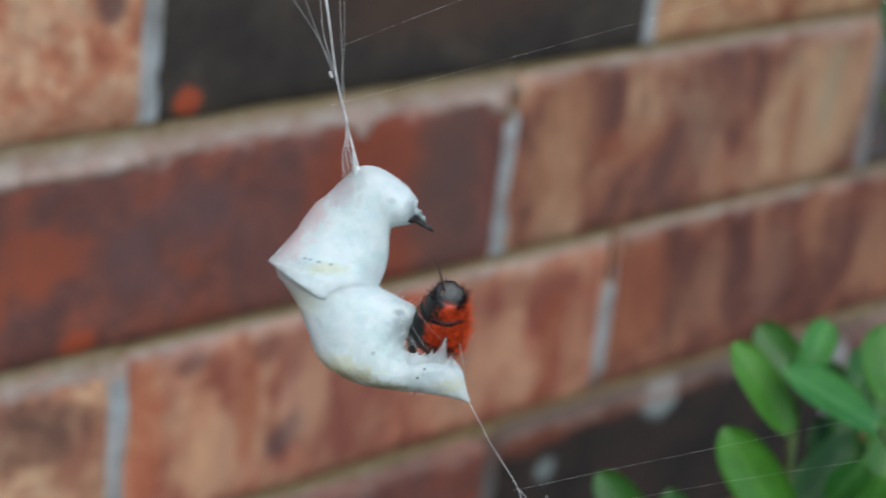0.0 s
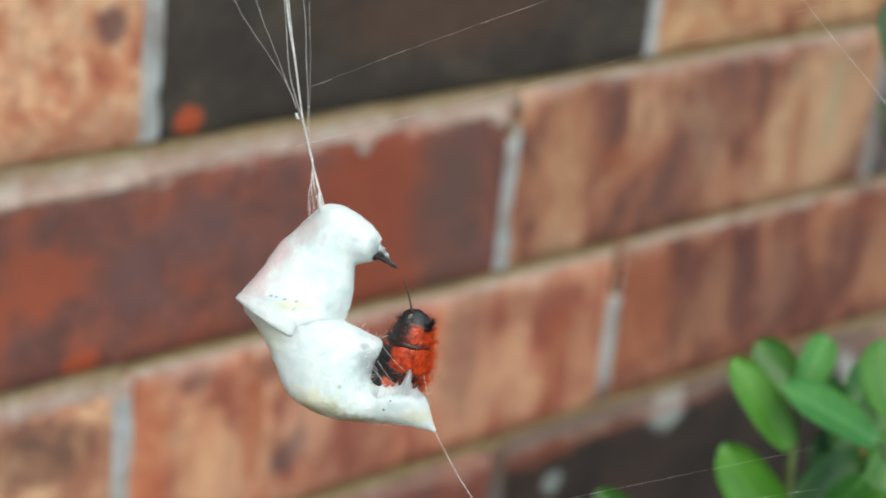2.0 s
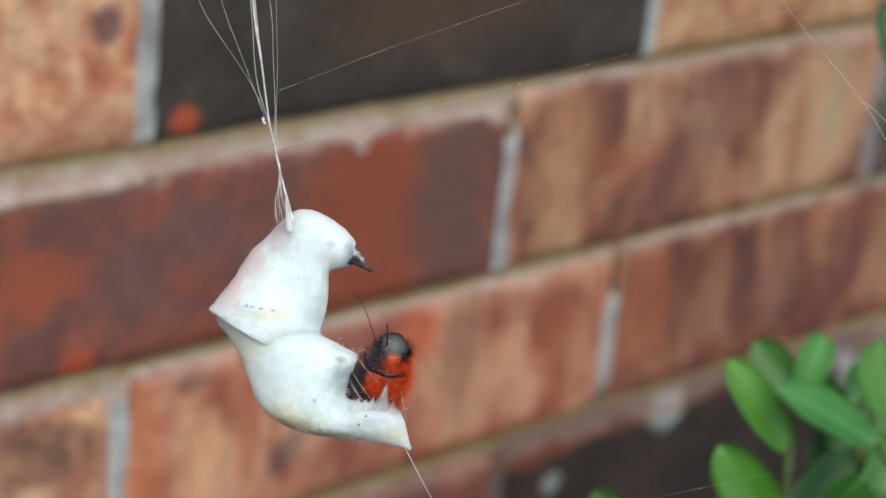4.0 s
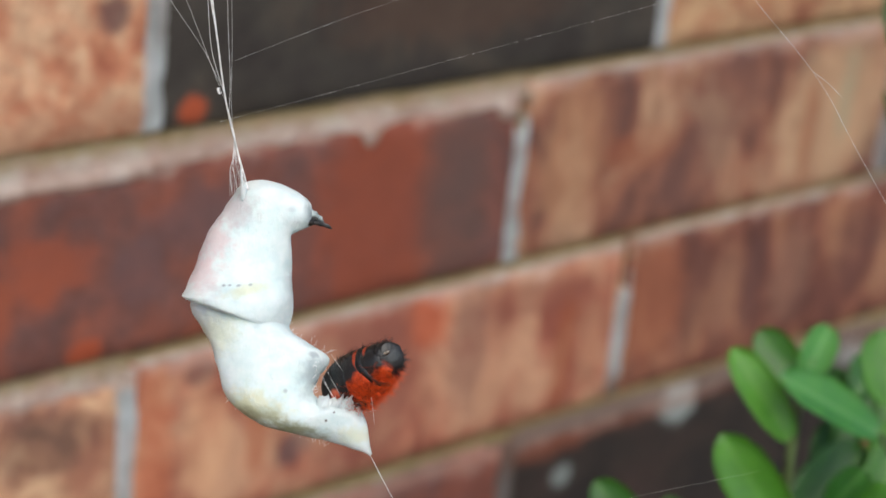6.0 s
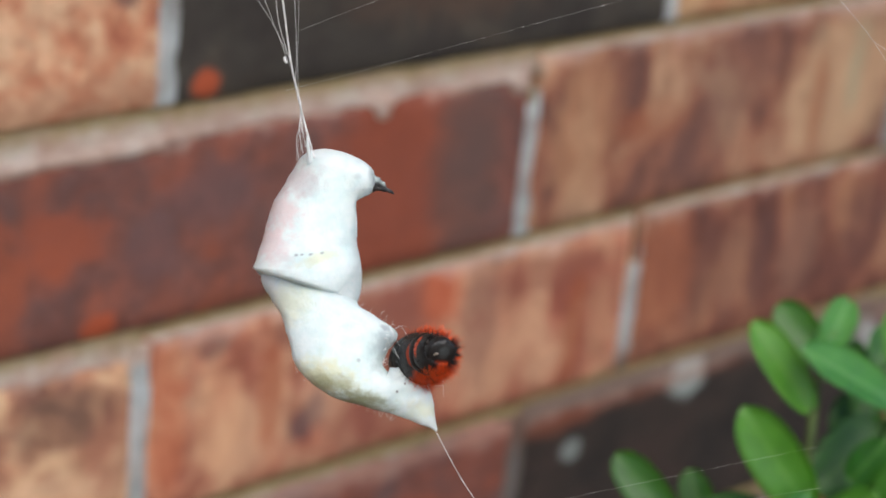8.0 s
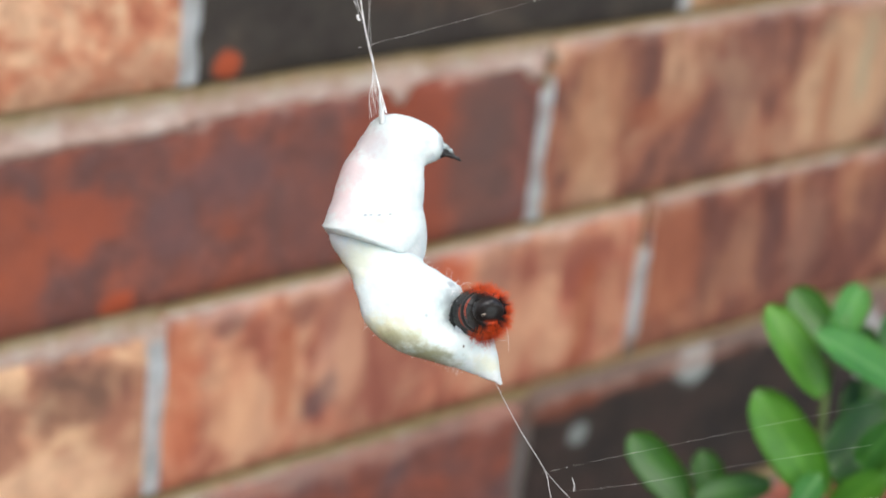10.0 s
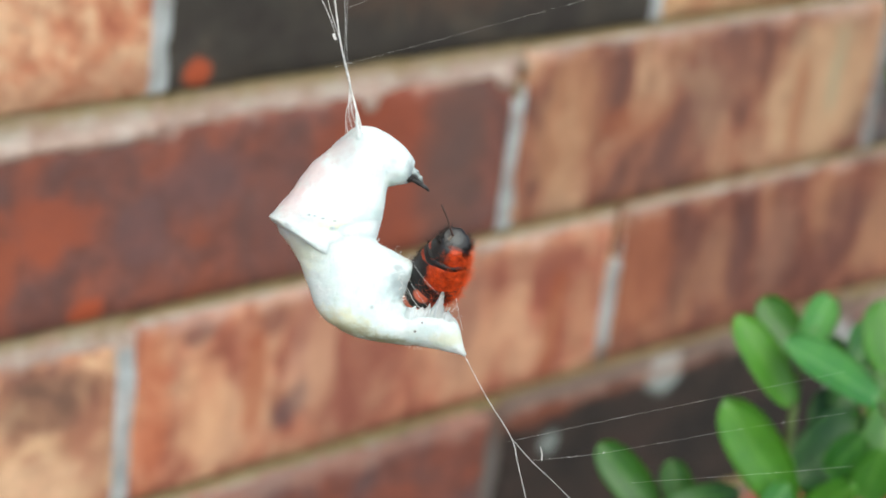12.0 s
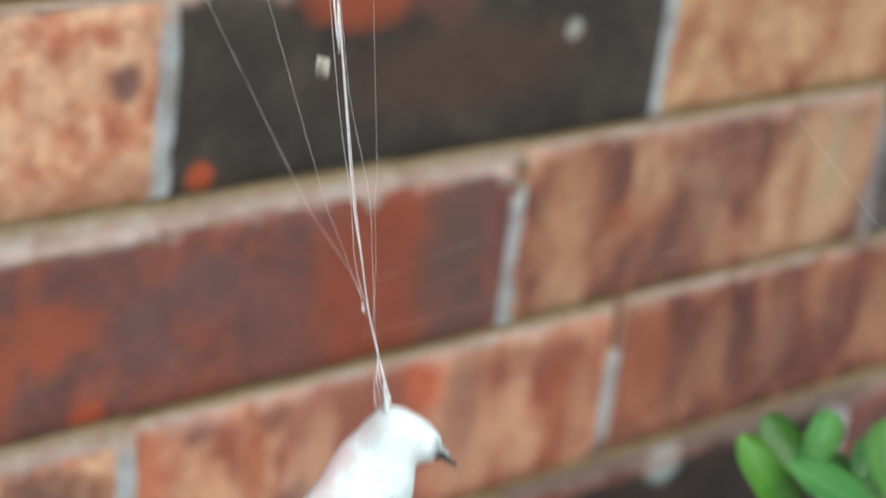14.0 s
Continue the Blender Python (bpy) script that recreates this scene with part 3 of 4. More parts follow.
bm = bmesh.new()
LOW = [(34, 26, 146, 56, 8, 0, -20), (20, 8, 160, 40, 27, 0, -18), (12, -6, 176, 16, 38, 0, -14), (16, -24, 184, -12, 47, 0, -9), (30, -42, 195, -42, 52, 0, -3), (52, -75, 228, -60, 55, -0.05, 1), (70, -116, 266, -82, 57, -0.12, 5), (86, -157, 251, -115, 55, -0.12, 9),
       (113, -189, 242, -148, 52, -0.05, 12), (158, -211, 262, -162, 47, 0, 12), (213, -222, 298, -163, 43, 0, 15), (262, -226, 325, -168, 35, 0, 8), (300, -230, 341, -182, 24, 0, 3), (328, -236, 349, -206, 13, 0, 0), (345, -240, 354, -226, 6, 0, 0), (356, -245, 359, -241, 2, 0, 0)]
skin_low = loft(bm, LOW,
     9, 96, 2.6, 7.7)
lower = part("lower_wrap", bm, M_SILK_LOW, body, "creased white silk, yellowish underneath")
# the bend: rings of one shape round the hinge that slide over one another as it opens
BEND = []
for i in range(6):
    bm = bmesh.new()
    fan = [(-1, 195, 42, -9), (-5, 195, 52, -8), (-10, 194, 56.5, -6), (-15, 191, 56, -5), (-20, 186, 52, -4), (-25, 177, 45, -3), (-29, 168, 34, -2)]
    loft(bm, [(1.0 - 0.1 * i, 0.0, (r - 0.3 * i) * math.cos(radians(a)), (r - 0.3 * i) * math.sin(radians(a)), d - 0.25 * i, 0.03, fore) for a, r, d, fore in fan], 5, 96, 1.5, 7.7)
    BEND.append(part("bend_wrap", bm, M_SILK_LOW, body, "white silk stretched over the bend"))


def lumpy(bm, amount, scale, seed):
    """Pushes a small part's skin in and out unevenly."""
    for v in bm.verts:
        v.co += noise.noise_vector(v.co / s * scale + Vector((seed, 0, 0))) * amount * s


# the head's end: a black knob, two hooked prongs and silk caught on them
bm = bmesh.new()
tube(bm, [Vector(q) * s for q in [(252, 84, 0), (264, 75, 5), (277, 65, 4), (290, 52, 0)]], 6.6 * s, 1.1 * s, 9, 6)
lumpy(bm, 2.4, 0.16, 1)
part("claw", bm, M_CLAWMOTTLED, upper, "mottled grey and black claw")
bm = bmesh.new()
tube(bm, [Vector(q) * s for q in [(250, 77, 6), (262, 69, 11), (274, 61, 11), (285, 54, 8)]], 5.2 * s, 1.0 * s, 8, 6)
lumpy(bm, 1.8, 0.2, 4)
part("claw", bm, M_CLAW, upper, "black hooked claw")
bm = bmesh.new()
bmesh.ops.create_icosphere(bm, subdivisions=3, radius=8.2 * s, matrix=Matrix.Translation((250 * s, 76 * s, 10 * s)) @ Matrix.Diagonal((0.9, 1.15, 1.0, 1.0)))
lumpy(bm, 3.4, 0.15, 7)
part("claw_base", bm, M_CLAW, upper, "black rounded joint")
bm = bmesh.new()
tube(bm, [Vector(q) * s for q in [(250, 94, 4), (261, 87, 8), (270, 78, 8), (276, 70, 8)]], 8.0 * s, 1.6 * s, 9, 6)
lumpy(bm, 3.2, 0.17, 9)
part("caught_silk", bm, M_CLAWGREY, upper, "greyish silk caught on the claws")

# torn silk edge on the near side of the opening, with one drawn-out peak
LOW_ROWS = spline(LOW, 5)


def front(x, y):
    """How far the lower wrap's skin stands towards the viewer at x, y."""
    best = (1e9, 0.0)
    for ox, oy, ix, iy, d, _, fore in LOW_ROWS:
        c, a = Vector(((ox + ix) / 2, (oy + iy) / 2)), Vector(((ox - ix) / 2, (oy - iy) / 2))
        r = Vector((x, y)) - c
        along = r.dot(a) / a.length
        off = (r - a.normalized() * along).length
        if off < best[0] and abs(along) < a.length:
            best = (off, fore + d * math.sqrt(max(0.0, 1 - (along / a.length) ** 2)))
    return best[1]


bm = bmesh.new()
rings = []
edge_path = spline([(250, -156), (258, -160), (268, -163), (284, -167), (306, -169), (328, -175), (342, -188)], 14)
for i, (x, y) in enumerate(edge_path):
    f = i / (len(edge_path) - 1)
    body_end = min(1.0, 5 * f, 6 * (1 - f))
    jag = 7.0 * noise.noise(Vector((x * 0.11, 2, 0))) + 7.0 * noise.noise(Vector((x * 0.33, 5, y * 0.3)))
    peak = 38 * max(0.0, 1 - abs(x - 303) / 12.0) ** 0.85 + 12 * max(0.0, 1 - abs(x - 287) / 8.0) + 9 * max(0.0, 1 - abs(x - 322) / 7.0)
    up = Vector((0.25, 0.95, 0)).normalized()
    c = Vector((x, y, 0))
    foot = c - up * 32
    z = front(foot.x, foot.y) - 1.0
    tall = (6 + max(-3.0, jag)) * body_end + peak
    ring = [(-32, -3.0), (-20, 0.0), (-8, 0.2), (tall * 0.4, -1.5), (tall, -3.5), (tall * 0.4, -6.5), (-24, -14.0)]
    rings.append([bm.verts.new((c + up * h + Vector((0, 0, z + d + 0.95 * min(max(h, 0.0), peak) - 6 * (1 - body_end)))) * s) for h, d in ring])
for r0, r1 in zip(rings, rings[1:]):
    for k in range(7):
        bm.faces.new((r0[k], r0[(k + 1) % 7], r1[(k + 1) % 7], r1[k]))
bm.faces.new(rings[0][::-1])
bm.faces.new(rings[-1])
part("silk_collar", bm, M_SILK_LOW, lower, "ragged edge of the torn silk")
bm = bmesh.new()
skin_fibres(bm, skin_low, 260, 5)
tagged(part("silk_fuzz", bm, M_SILK_LOW, lower), kind="stuff")
bm = bmesh.new()
skin_fibres(bm, skin_up, 260, 6)
tagged(part("silk_fuzz", bm, M_SILK_UP, upper), kind="stuff")
rng = random.Random(4)
bm = bmesh.new()
for i in range(40):
    a = rng.uniform(0.2, 2.2)
    q = Vector((rng.uniform(225, 338), 0, rng.uniform(-40, 50)))
    q.y = -78 - 0.9 * (q.x - 230) if rng.random() < 0.45 else rng.uniform(-176, -160)
    l = rng.uniform(6, 20)
    d = Vector((math.cos(a), math.sin(a), rng.uniform(-0.5, 0.6)))
    bend = Vector((rng.uniform(-1, 1), rng.uniform(-1, 1), rng.uniform(-1, 1))) * l * 0.35
    tube(bm, [q * s, (q + d * l * 0.5 + bend) * s, (q + d * l) * s], 0.24 * s, 0.14 * s, 4, 4)
for i in range(28):
    f = rng.random()
    q = Vector((234 + 8 * f, -86 - 64 * f, 0))
    q.z = front(q.x - 6, q.y) + rng.uniform(-14, 0)
    d = Vector((0.75 + rng.uniform(-0.4, 0.4), 0.35 + rng.uniform(-0.6, 0.5), rng.uniform(-0.5, 0.1))) * rng.uniform(4, 15)
    tube(bm, [(q - d * 0.6) * s, (q + d * 0.3 + Vector((rng.uniform(-3, 3), rng.uniform(-3, 3), 1))) * s, (q + d) * s], rng.uniform(0.3, 0.8) * s, 0.15 * s, 5, 3)
for i in range(70):
    f = rng.random()
    q = Vector((92 + 190 * f, -168 - 62 * f ** 0.6, rng.uniform(-18, 18)))
    d = Vector((rng.uniform(-0.9, 0.6), -1.0 + rng.uniform(-0.2, 0.5), rng.uniform(-0.4, 0.4))) * rng.uniform(3, 8)
    tube(bm, [(q - d) * s, (q + d * 0.4 + Vector((rng.uniform(-2, 2), 0, 0))) * s, (q + d) * s], 0.3 * s, 0.12 * s, 4, 3)
for i in range(60):
    f = rng.random()
    q = Vector((150 + 90 * f, 12 - 100 * f, rng.uniform(-16, 16)))
    d = Vector((rng.uniform(0.2, 1.0), rng.uniform(0.1, 1.0), rng.uniform(-0.4, 0.4))) * rng.uniform(2, 6)
    tube(bm, [(q - d) * s, (q + d * 0.4) * s, (q + d) * s], 0.26 * s, 0.12 * s, 4, 3)
for i in range(8):
    q = Vector((rng.uniform(216, 258), 0, rng.uniform(-20, 40)))
    q.y = -62 - 0.55 * (q.x - 216) + rng.uniform(-6, 2)
    a, l = rng.uniform(0.1, 1.9), rng.uniform(10, 34)
    d = Vector((math.cos(a), math.sin(a), rng.uniform(-0.3, 0.5)))
    curl = Vector((-d.y, d.x, 0)) * rng.uniform(-0.45, 0.45) * l
    tube(bm, [q * s, (q + d * l * 0.4 + curl * 0.6) * s, (q + d * l * 0.8 + curl) * s, (q + d * l + curl * 0.6) * s], 0.34 * s, 0.16 * s, 4, 4)
for ax, ay, bx, by in ((246, -95, 300, -168), (238, -110, 290, -172), (262, -82, 318, -140), (250, -120, 280, -165), (338, -138, 351, -195)):
    tube(bm, [(ax * s, ay * s, 56 * s), ((ax + bx) / 2 * s, (ay + by) / 2 * s - 5 * s, 64 * s), (bx * s, by * s, 52 * s)], 0.3 * s, 0.2 * s, 5, 4)
tagged(part("silk_fuzz", bm, M_THREAD, lower, "fine frayed silk"), kind="stuff")

# abdomen: z runs to its tip
abdomen = new("abdomen")
abdomen.parent = body
tagged(abdomen, "furry orange and black abdomen with a grey tip")
REACH = 138   # from the foot to the tip
SEGMENTS = [("segment", [(-34, 34), (-20, 44), (0, 49), (9, 50), (15, 47)], M_BASEBAND), ("dark_band", [(6, 46), (11, 49.6), (24, 50.2), (33, 49), (37, 46)], M_BLACKBAND),
            ("segment", [(30, 45), (36, 48.6), (50, 47.5), (62, 45), (71, 42.5), (75, 39)], M_BAND), ("dark_band", [(70, 39), (74, 42.4), (80, 41.4), (85, 37.5)], M_BLACKBAND),
            ("segment", [(80, 36), (85, 38.8), (96, 35.2), (106, 30.5), (111, 26)], M_TIPBAND),
            ("tip_plate", [(104, 25.5), (109, 28.5), (117, 27), (124, 24.5), (130, 20.5), (134, 15), (137, 8), (138, 1)], M_DOMEBAND)]
for name, profile, material in SEGMENTS:
    bm = bmesh.new()
    lathe(bm, spline(profile, 3), 40, 0.94)
    if name == "tip_plate":   # a slanting, almost flat plate
        slope = Vector((0.05, -0.62, 0.78)).normalized()
        for v in bm.verts:
            over = v.co.dot(slope) - 97 * s
            if over > 0:
                v.co -= slope * over * 0.75
    part(name, bm, material, abdomen)


def fur(name, material, count, lo, hi, side, seed, length, thick=0.5, wide=math.pi):
    """Hairs on one flank (side 1 or -1) or all round (0), between two heights."""
    r = random.Random(seed)
    bm = bmesh.new()
    made = 0
    while made < count:
        z, a = r.uniform(lo, hi), r.uniform(-wide, wide)
        if side * math.cos(a) < -0.25 + r.uniform(-0.3, 0.3):
            continue
        made += 1
        rad = float(np.interp(z, (-34, 0, 20, 50, 74, 96, 110, 124, 134, 138), (33, 48, 49.5, 47, 41, 35, 28, 24, 14, 2)))
        p = Vector((rad * math.cos(a), rad * 0.94 * math.sin(a), z))
        out = Vector((math.cos(a), math.sin(a), 0.55 + r.uniform(-0.2, 0.5))).normalized()
        l = length * r.uniform(0.5, 1.35)
        q = p + out * l + Vector((r.uniform(-1, 1), r.uniform(-1, 1), r.uniform(-1, 1))) * l * 0.15 + noise.noise_vector(p * 0.11) * l * 0.75   # hairs lean together in tufts
        u = out.orthogonal().normalized() * thick
        w = out.cross(u)
        base = [bm.verts.new((p + u * math.cos(t) + w * math.sin(t)) * s) for t in (0, 2.1, 4.2)]
        tip = bm.verts.new(q * s)
        for i in range(3):
            bm.faces.new((base[i], base[(i + 1) % 3], tip))
    return part(name, bm, material, abdomen, smooth=False)


fur("fur", M_ORANGEFUR, 3800, -10, 106, 1, 1, 16, 0.26)
fur("fur", M_BLACKFUR, 520, -20, 100, -1, 2, 8, 0.4)
fur("tip_tuft", M_BLACKFUR, 170, 104, 122, 1, 3, 15, 0.5, 0.9)
fur("tip_tuft", M_BLACKFUR, 150, 104, 122, -1, 4, 11, 0.5)
fur("fur", M_BLACKFUR, 240, 0, 104, 1, 5, 10, 0.4)

# the sting: a stiff root and a whip that bends to one side, both sliding out of the tip
STING_HOLE, ROOT_LENGTH, WHIP_LENGTH = (-9, -11, 130), 60, 125
bm = bmesh.new()
tube(bm, [(0, 0, 0), (0.8 * s, 0, 20 * s), (1.0 * s, 0, 40 * s), (0, 0, ROOT_LENGTH * s)], 2.3 * s, 1.3 * s, 7, 4)
sting = part("sting", bm, M_STING, abdomen, "thin dark sting")
bm = bmesh.new()
tube(bm, [(0, 0, 0), (5 * s, 0, 40 * s), (6 * s, 0, 85 * s), (0, 0, WHIP_LENGTH * s)], 1.0 * s, 0.35 * s, 7, 6)
whip = part("sting", bm, M_STING, abdomen, "thin dark sting")
bm = bmesh.new()
tube(bm, [Vector(q) * s for q in ((-13, -9, 112), (-12, -10, 122), (-10, -10, 129))], 4.0 * s, 2.0 * s, 8, 3)
part("sting_sheath", bm, M_SHEATH, abdomen, "pale sting sheath")

# ---------------------------------------------------------------- web
upper_web = tagged(new("web_bundle"), "bundle of white spider silk threads holding the wrapped wasp", "spider web")
lower_web = tagged(new("anchor_threads"), "thin dewy silk threads below the wrapped wasp", "spider web")


def thread(parent, points, r, beads=0, seed=0):
    bm = bmesh.new()
    pts = [(x * s, y * s, z * s) for x, y, z in points]
    tube(bm, pts, r * s, r * s, 5, 8)
    ob = part("thread", bm, M_THREAD, parent)
    if beads:
        rr = random.Random(seed)
        bm = bmesh.new()
        for i in range(beads):
            t = rr.random() * (len(pts) - 1)
            k = min(int(t), len(pts) - 2)
            q = Vector(pts[k]).lerp(Vector(pts[k + 1]), t - k)
            bmesh.ops.create_icosphere(bm, subdivisions=1, radius=s * rr.uniform(0.3, 0.8) * (1.5 if rr.random() < 0.12 else 1.0), matrix=Matrix.Translation(q))
        tagged(part("dew", bm, M_BEAD, ob), kind="stuff")
    return ob


MAIN = [(4, -14, 4), (0, 0, 0), (-22, 82, 0), (-38, 157, 0), (-52, 262, 0), (-67, 372, 0), (-92, 700, 0), (-150, 1400, 10), (-760, 8600, -2400)]
thread(upper_web, MAIN, 1.7)
thread(upper_web, [(-2, -6, 6), (-12, 40, 3), (-36, 150, 4), (-49, 250, 5), (-63, 372, 6), (-90, 700, 8), (-150, 1400, 14)], 0.8)
thread(upper_web, [(-24, -16, 10), (-27, 22, 8), (-18, 70, 3), (-40, 160, 0), (-62, 240, -5), (-72, 372, -10), (-95, 560, -5), (-130, 1000, -5)], 0.45)
thread(upper_web, [(-6, -10, -12), (-17, 30, -8), (-22, 80, -2)], 0.6)
thread(upper_web, [(-14, -14, 12), (-22, 30, 10), (-20, 75, 2)], 0.4)
thread(upper_web, [(-30, 120, 0), (-28, 180, 0), (-31, 260, 0), (-37, 372, 0), (-70, 540, 0), (-85, 680, 0), (-140, 1300, 0)], 0.32)
thread(upper_web, [(-22, 82, 0), (-26, 150, 0), (-24, 260, 0), (-26, 372, 0), (-22, 430, 0), (-30, 800, 0)], 0.2)
thread(upper_web, [(-40, 150, 0), (-67, 222, 0), (-97, 302, 0), (-122, 372, 0), (-215, 700, 0), (-400, 1350, 0)], 0.26, 14, 1)
thread(upper_web, [(-44, 170, 0), (-74, 232, 0), (-137, 327, 0), (-162, 372, 0), (-318, 690, -20), (-640, 1350, -40)], 0.24, 18, 2)
for i in range(8):
    f = i / 7
    thread(upper_web, [(-27 + 30 * f, -26 + 16 * f, 20 - 30 * abs(f - 0.4)), (-27 + 24 * f, 10 + 4 * f, 12 - 16 * f), (-22 + 7 * f, 44 + 8 * f, 5 - 7 * f), (-21 + f, 80 + 6 * f, 0)], 0.22)
bm = bmesh.new()
bmesh.ops.create_cube(bm, size=1.0)
bmesh.ops.bevel(bm, geom=bm.edges[:], offset=0.07, segments=2, affect="EDGES")
for v in bm.verts:
    v.co = Vector((-136 + 26 * v.co.x + 5 * v.co.y, 626 + 38 * v.co.y - 7 * v.co.x, -220 + 7 * v.co.z + 3 * math.sin(5 * v.co.y) + 3 * math.cos(9 * v.co.x))) * s
part("husk", bm, M_HUSK, upper_web, "pale seed husk caught in the web")
bm = bmesh.new()
tube(bm, [(-3 * s, -34 * s, 0), (-5 * s, -8 * s, 1 * s), (-7 * s, 6 * s, 1 * s), (-10 * s, 22 * s, 1 * s), (-15 * s, 46 * s, 0)], 6.5 * s, 0.4 * s, 12, 5)
for v in bm.verts:
    f = max(0.0, v.co.y / (60 * s))
    v.co.x += (-9 * s - v.co.x) * min(0.75, 1.6 * f)
part("silk_tent", bm, M_SILK_UP, upper_web, "silk drawn up to the threads")
thread(upper_web, [(-45, 155, 5), (-48, 160, 6), (-49, 166, 6)], 2.4)
thread(upper_web, [(-26, 212, 0), (165, 286, 0), (393, 366, 0), (1500, 760, 0)], 0.075, 70, 3)
thread(upper_web, [(-48, 108, -20), (150, 160, -20), (700, 309, -20), (1500, 520, -20)], 0.075, 80, 4)
thread(upper_web, [(760, 520, -20), (903, 326, -20), (1016, 184, -20), (1100, 30, -20), (1300, -330, -20)], 0.24, 40, 5)
thread(upper_web, [(1008, 196, -20), (1030, 180, -20), (1060, 150, -20)], 0.24, 8, 6)

thread(lower_web, [(-4, 8, 0), (0, 0, 0), (40, -76, 0), (85, -150, 0), (96, -196, 0), (118, -290, 0), (200, -640, 0)], 0.5, 40, 12)
thread(lower_web, [(200, -640, 0), (-945, -9510, -4024)], 0.9)
thread(lower_web, [(85, -150, 0), (120, -190, 0), (172, -240, 0), (360, -430, 0)], 0.42, 14, 13)
thread(lower_web, [(78, -156, 0), (235, -122, 0), (410, -86, 0), (690, -30, -10)], 0.075, 45, 7)
thread(lower_web, [(118, -190, 0), (240, -178, 0), (460, -140, -5), (690, -105, -10)], 0.075, 45, 8)
thread(lower_web, [(300, -230, 0), (560, -212, 0), (700, -200, 0)], 0.1, 14, 9)
thread(lower_web, [(136, -165, 0), (140, -178, 0), (139, -190, 0)], 0.7)

# ---------------------------------------------------------------- shrub
def leaf_mesh(length, width, curl, name, material):
    """One thick oval leaf along +y from its base, midrib sunk, blade cupped and bent back."""
    nu, nv, thick = 18, 8, 0.00035
    top, bottom, faces = [], [], []
    for i in range(nu + 1):
        u = i / nu
        half = width * 0.5 * max(0.02, 1 - abs(2 * (0.03 + 0.955 * u ** 1.12) - 1) ** 2.5) ** 0.56
        for j in range(nv + 1):
            v = 2 * j / nv - 1
            x, y = half * v, length * u
            z = 0.16 * width * v * v * 0.8 - curl * length * (u - 0.35) ** 2 + 0.012 * width * math.sin(9 * u + 3 * v)
            top.append((x, y, z))
            bottom.append((x * 0.995, y, z - thick))
    w = nv + 1
    off = len(top)
    for i in range(nu):
        for j in range(nv):
            a = i * w + j
            faces.append((a, a + 1, a + w + 1, a + w))
            faces.append((off + a, off + a + w, off + a + w + 1, off + a + 1))
    for i in range(nu):
        for a in (i * w, i * w + nv):
            faces.append((a, a + w, off + a + w, off + a))
    for j in range(nv):
        for a in (j, nu * w + j):
            faces.append((a, a + 1, off + a + 1, off + a))
    return mesh_of(name, top + bottom, faces, material)


shrub = tagged(new("shrub"), "leafy green shrub with small oval glossy leaves", "shrub")
SHRUB_AT = Vector((0.12, -0.24, 0.0))
shrub.location = SHRUB_AT
TOWARD = Vector((-0.620, -0.686, 0.381))


def leaf(base, tip, width, material, face=(0, 0, 0), curl=0.12):
    b, t = Vector(base) - SHRUB_AT, Vector(tip) - SHRUB_AT
    y = t - b
    nrm = TOWARD + Vector(face)
    x = y.cross(nrm).normalized()
    z = x.cross(y).normalized()
    ob = new("leaf", leaf_mesh(y.length, width, curl, "leaf", material))
    ob.parent = shrub
    yy = y.normalized()
    ob.matrix_basis = Matrix(((x.x, yy.x, z.x, b.x), (x.y, yy.y, z.y, b.y), (x.z, yy.z, z.z, b.z), (0, 0, 0, 1)))
    return ob


leaf((0.0388, -0.2070, 0.6934), (0.0308, -0.1935, 0.7119), 0.0092, M_LEAF, (0.25, 0, 0.1))
leaf((0.0514, -0.1976, 0.6988), (0.0491, -0.1853, 0.7090), 0.0093, M_LEAFDARK, (0, 0, 0))
leaf((0.0507, -0.1986, 0.7013), (0.0656, -0.1927, 0.7094), 0.0082, M_LEAFSHEEN, (0.4, 0, 0.6))
leaf((0.0557, -0.2181, 0.6956), (0.0332, -0.2066, 0.7106), 0.0112, M_LEAFSHEEN, (0, 0, 1.1))
leaf((0.0286, -0.2192, 0.6766), (0.0171, -0.2055, 0.6992), 0.0122, M_LEAF, (-0.2, 0, 0.2))
leaf((0.0108, -0.1966, 0.6676), (0.0040, -0.1828, 0.6808), 0.0095, M_LEAFDARK, (0, 0, 0))
leaf((0.0229, -0.1955, 0.6630), (0.0225, -0.1886, 0.6743), 0.0076, M_LEAFDARK, (0, 0, 0))
leaf((0.0266, -0.2066, 0.6738), (0.0075, -0.2015, 0.6728), 0.0070, M_LEAFDARK, (0, 0, 0.9))
leaf((0.0434, -0.2086, 0.6725), (0.0668, -0.2086, 0.6837), 0.0157, M_LEAFDARK, (0, 0, 0.2))
leaf((0.0574, -0.2185, 0.7027), (0.0593, -0.2115, 0.7178), 0.0123, M_LEAF, (0, 0, 0))
leaf((0.0462, -0.2155, 0.6776), (0.0504, -0.2200, 0.6891), 0.0080, M_LEAF, (0, 0, 0.5))
leaf((0.0345, -0.2175, 0.6685), (0.0388, -0.2277, 0.6830), 0.0084, M_LEAF, (0, 0, 0.8))
leaf((0.0206, -0.2189, 0.6748), (0.0248, -0.2205, 0.6836), 0.0065, M_LEAFSHEEN, (0, 0, 0.6))
leaf((0.0614, -0.1989, 0.6718), (0.0760, -0.2037, 0.6687), 0.0110, M_LEAFDARK, (0, 0, 0.3))
leaf((0.0645, -0.1977, 0.6735), (0.0744, -0.1945, 0.6820), 0.0108, M_LEAFDARK, (0, 0, 0))
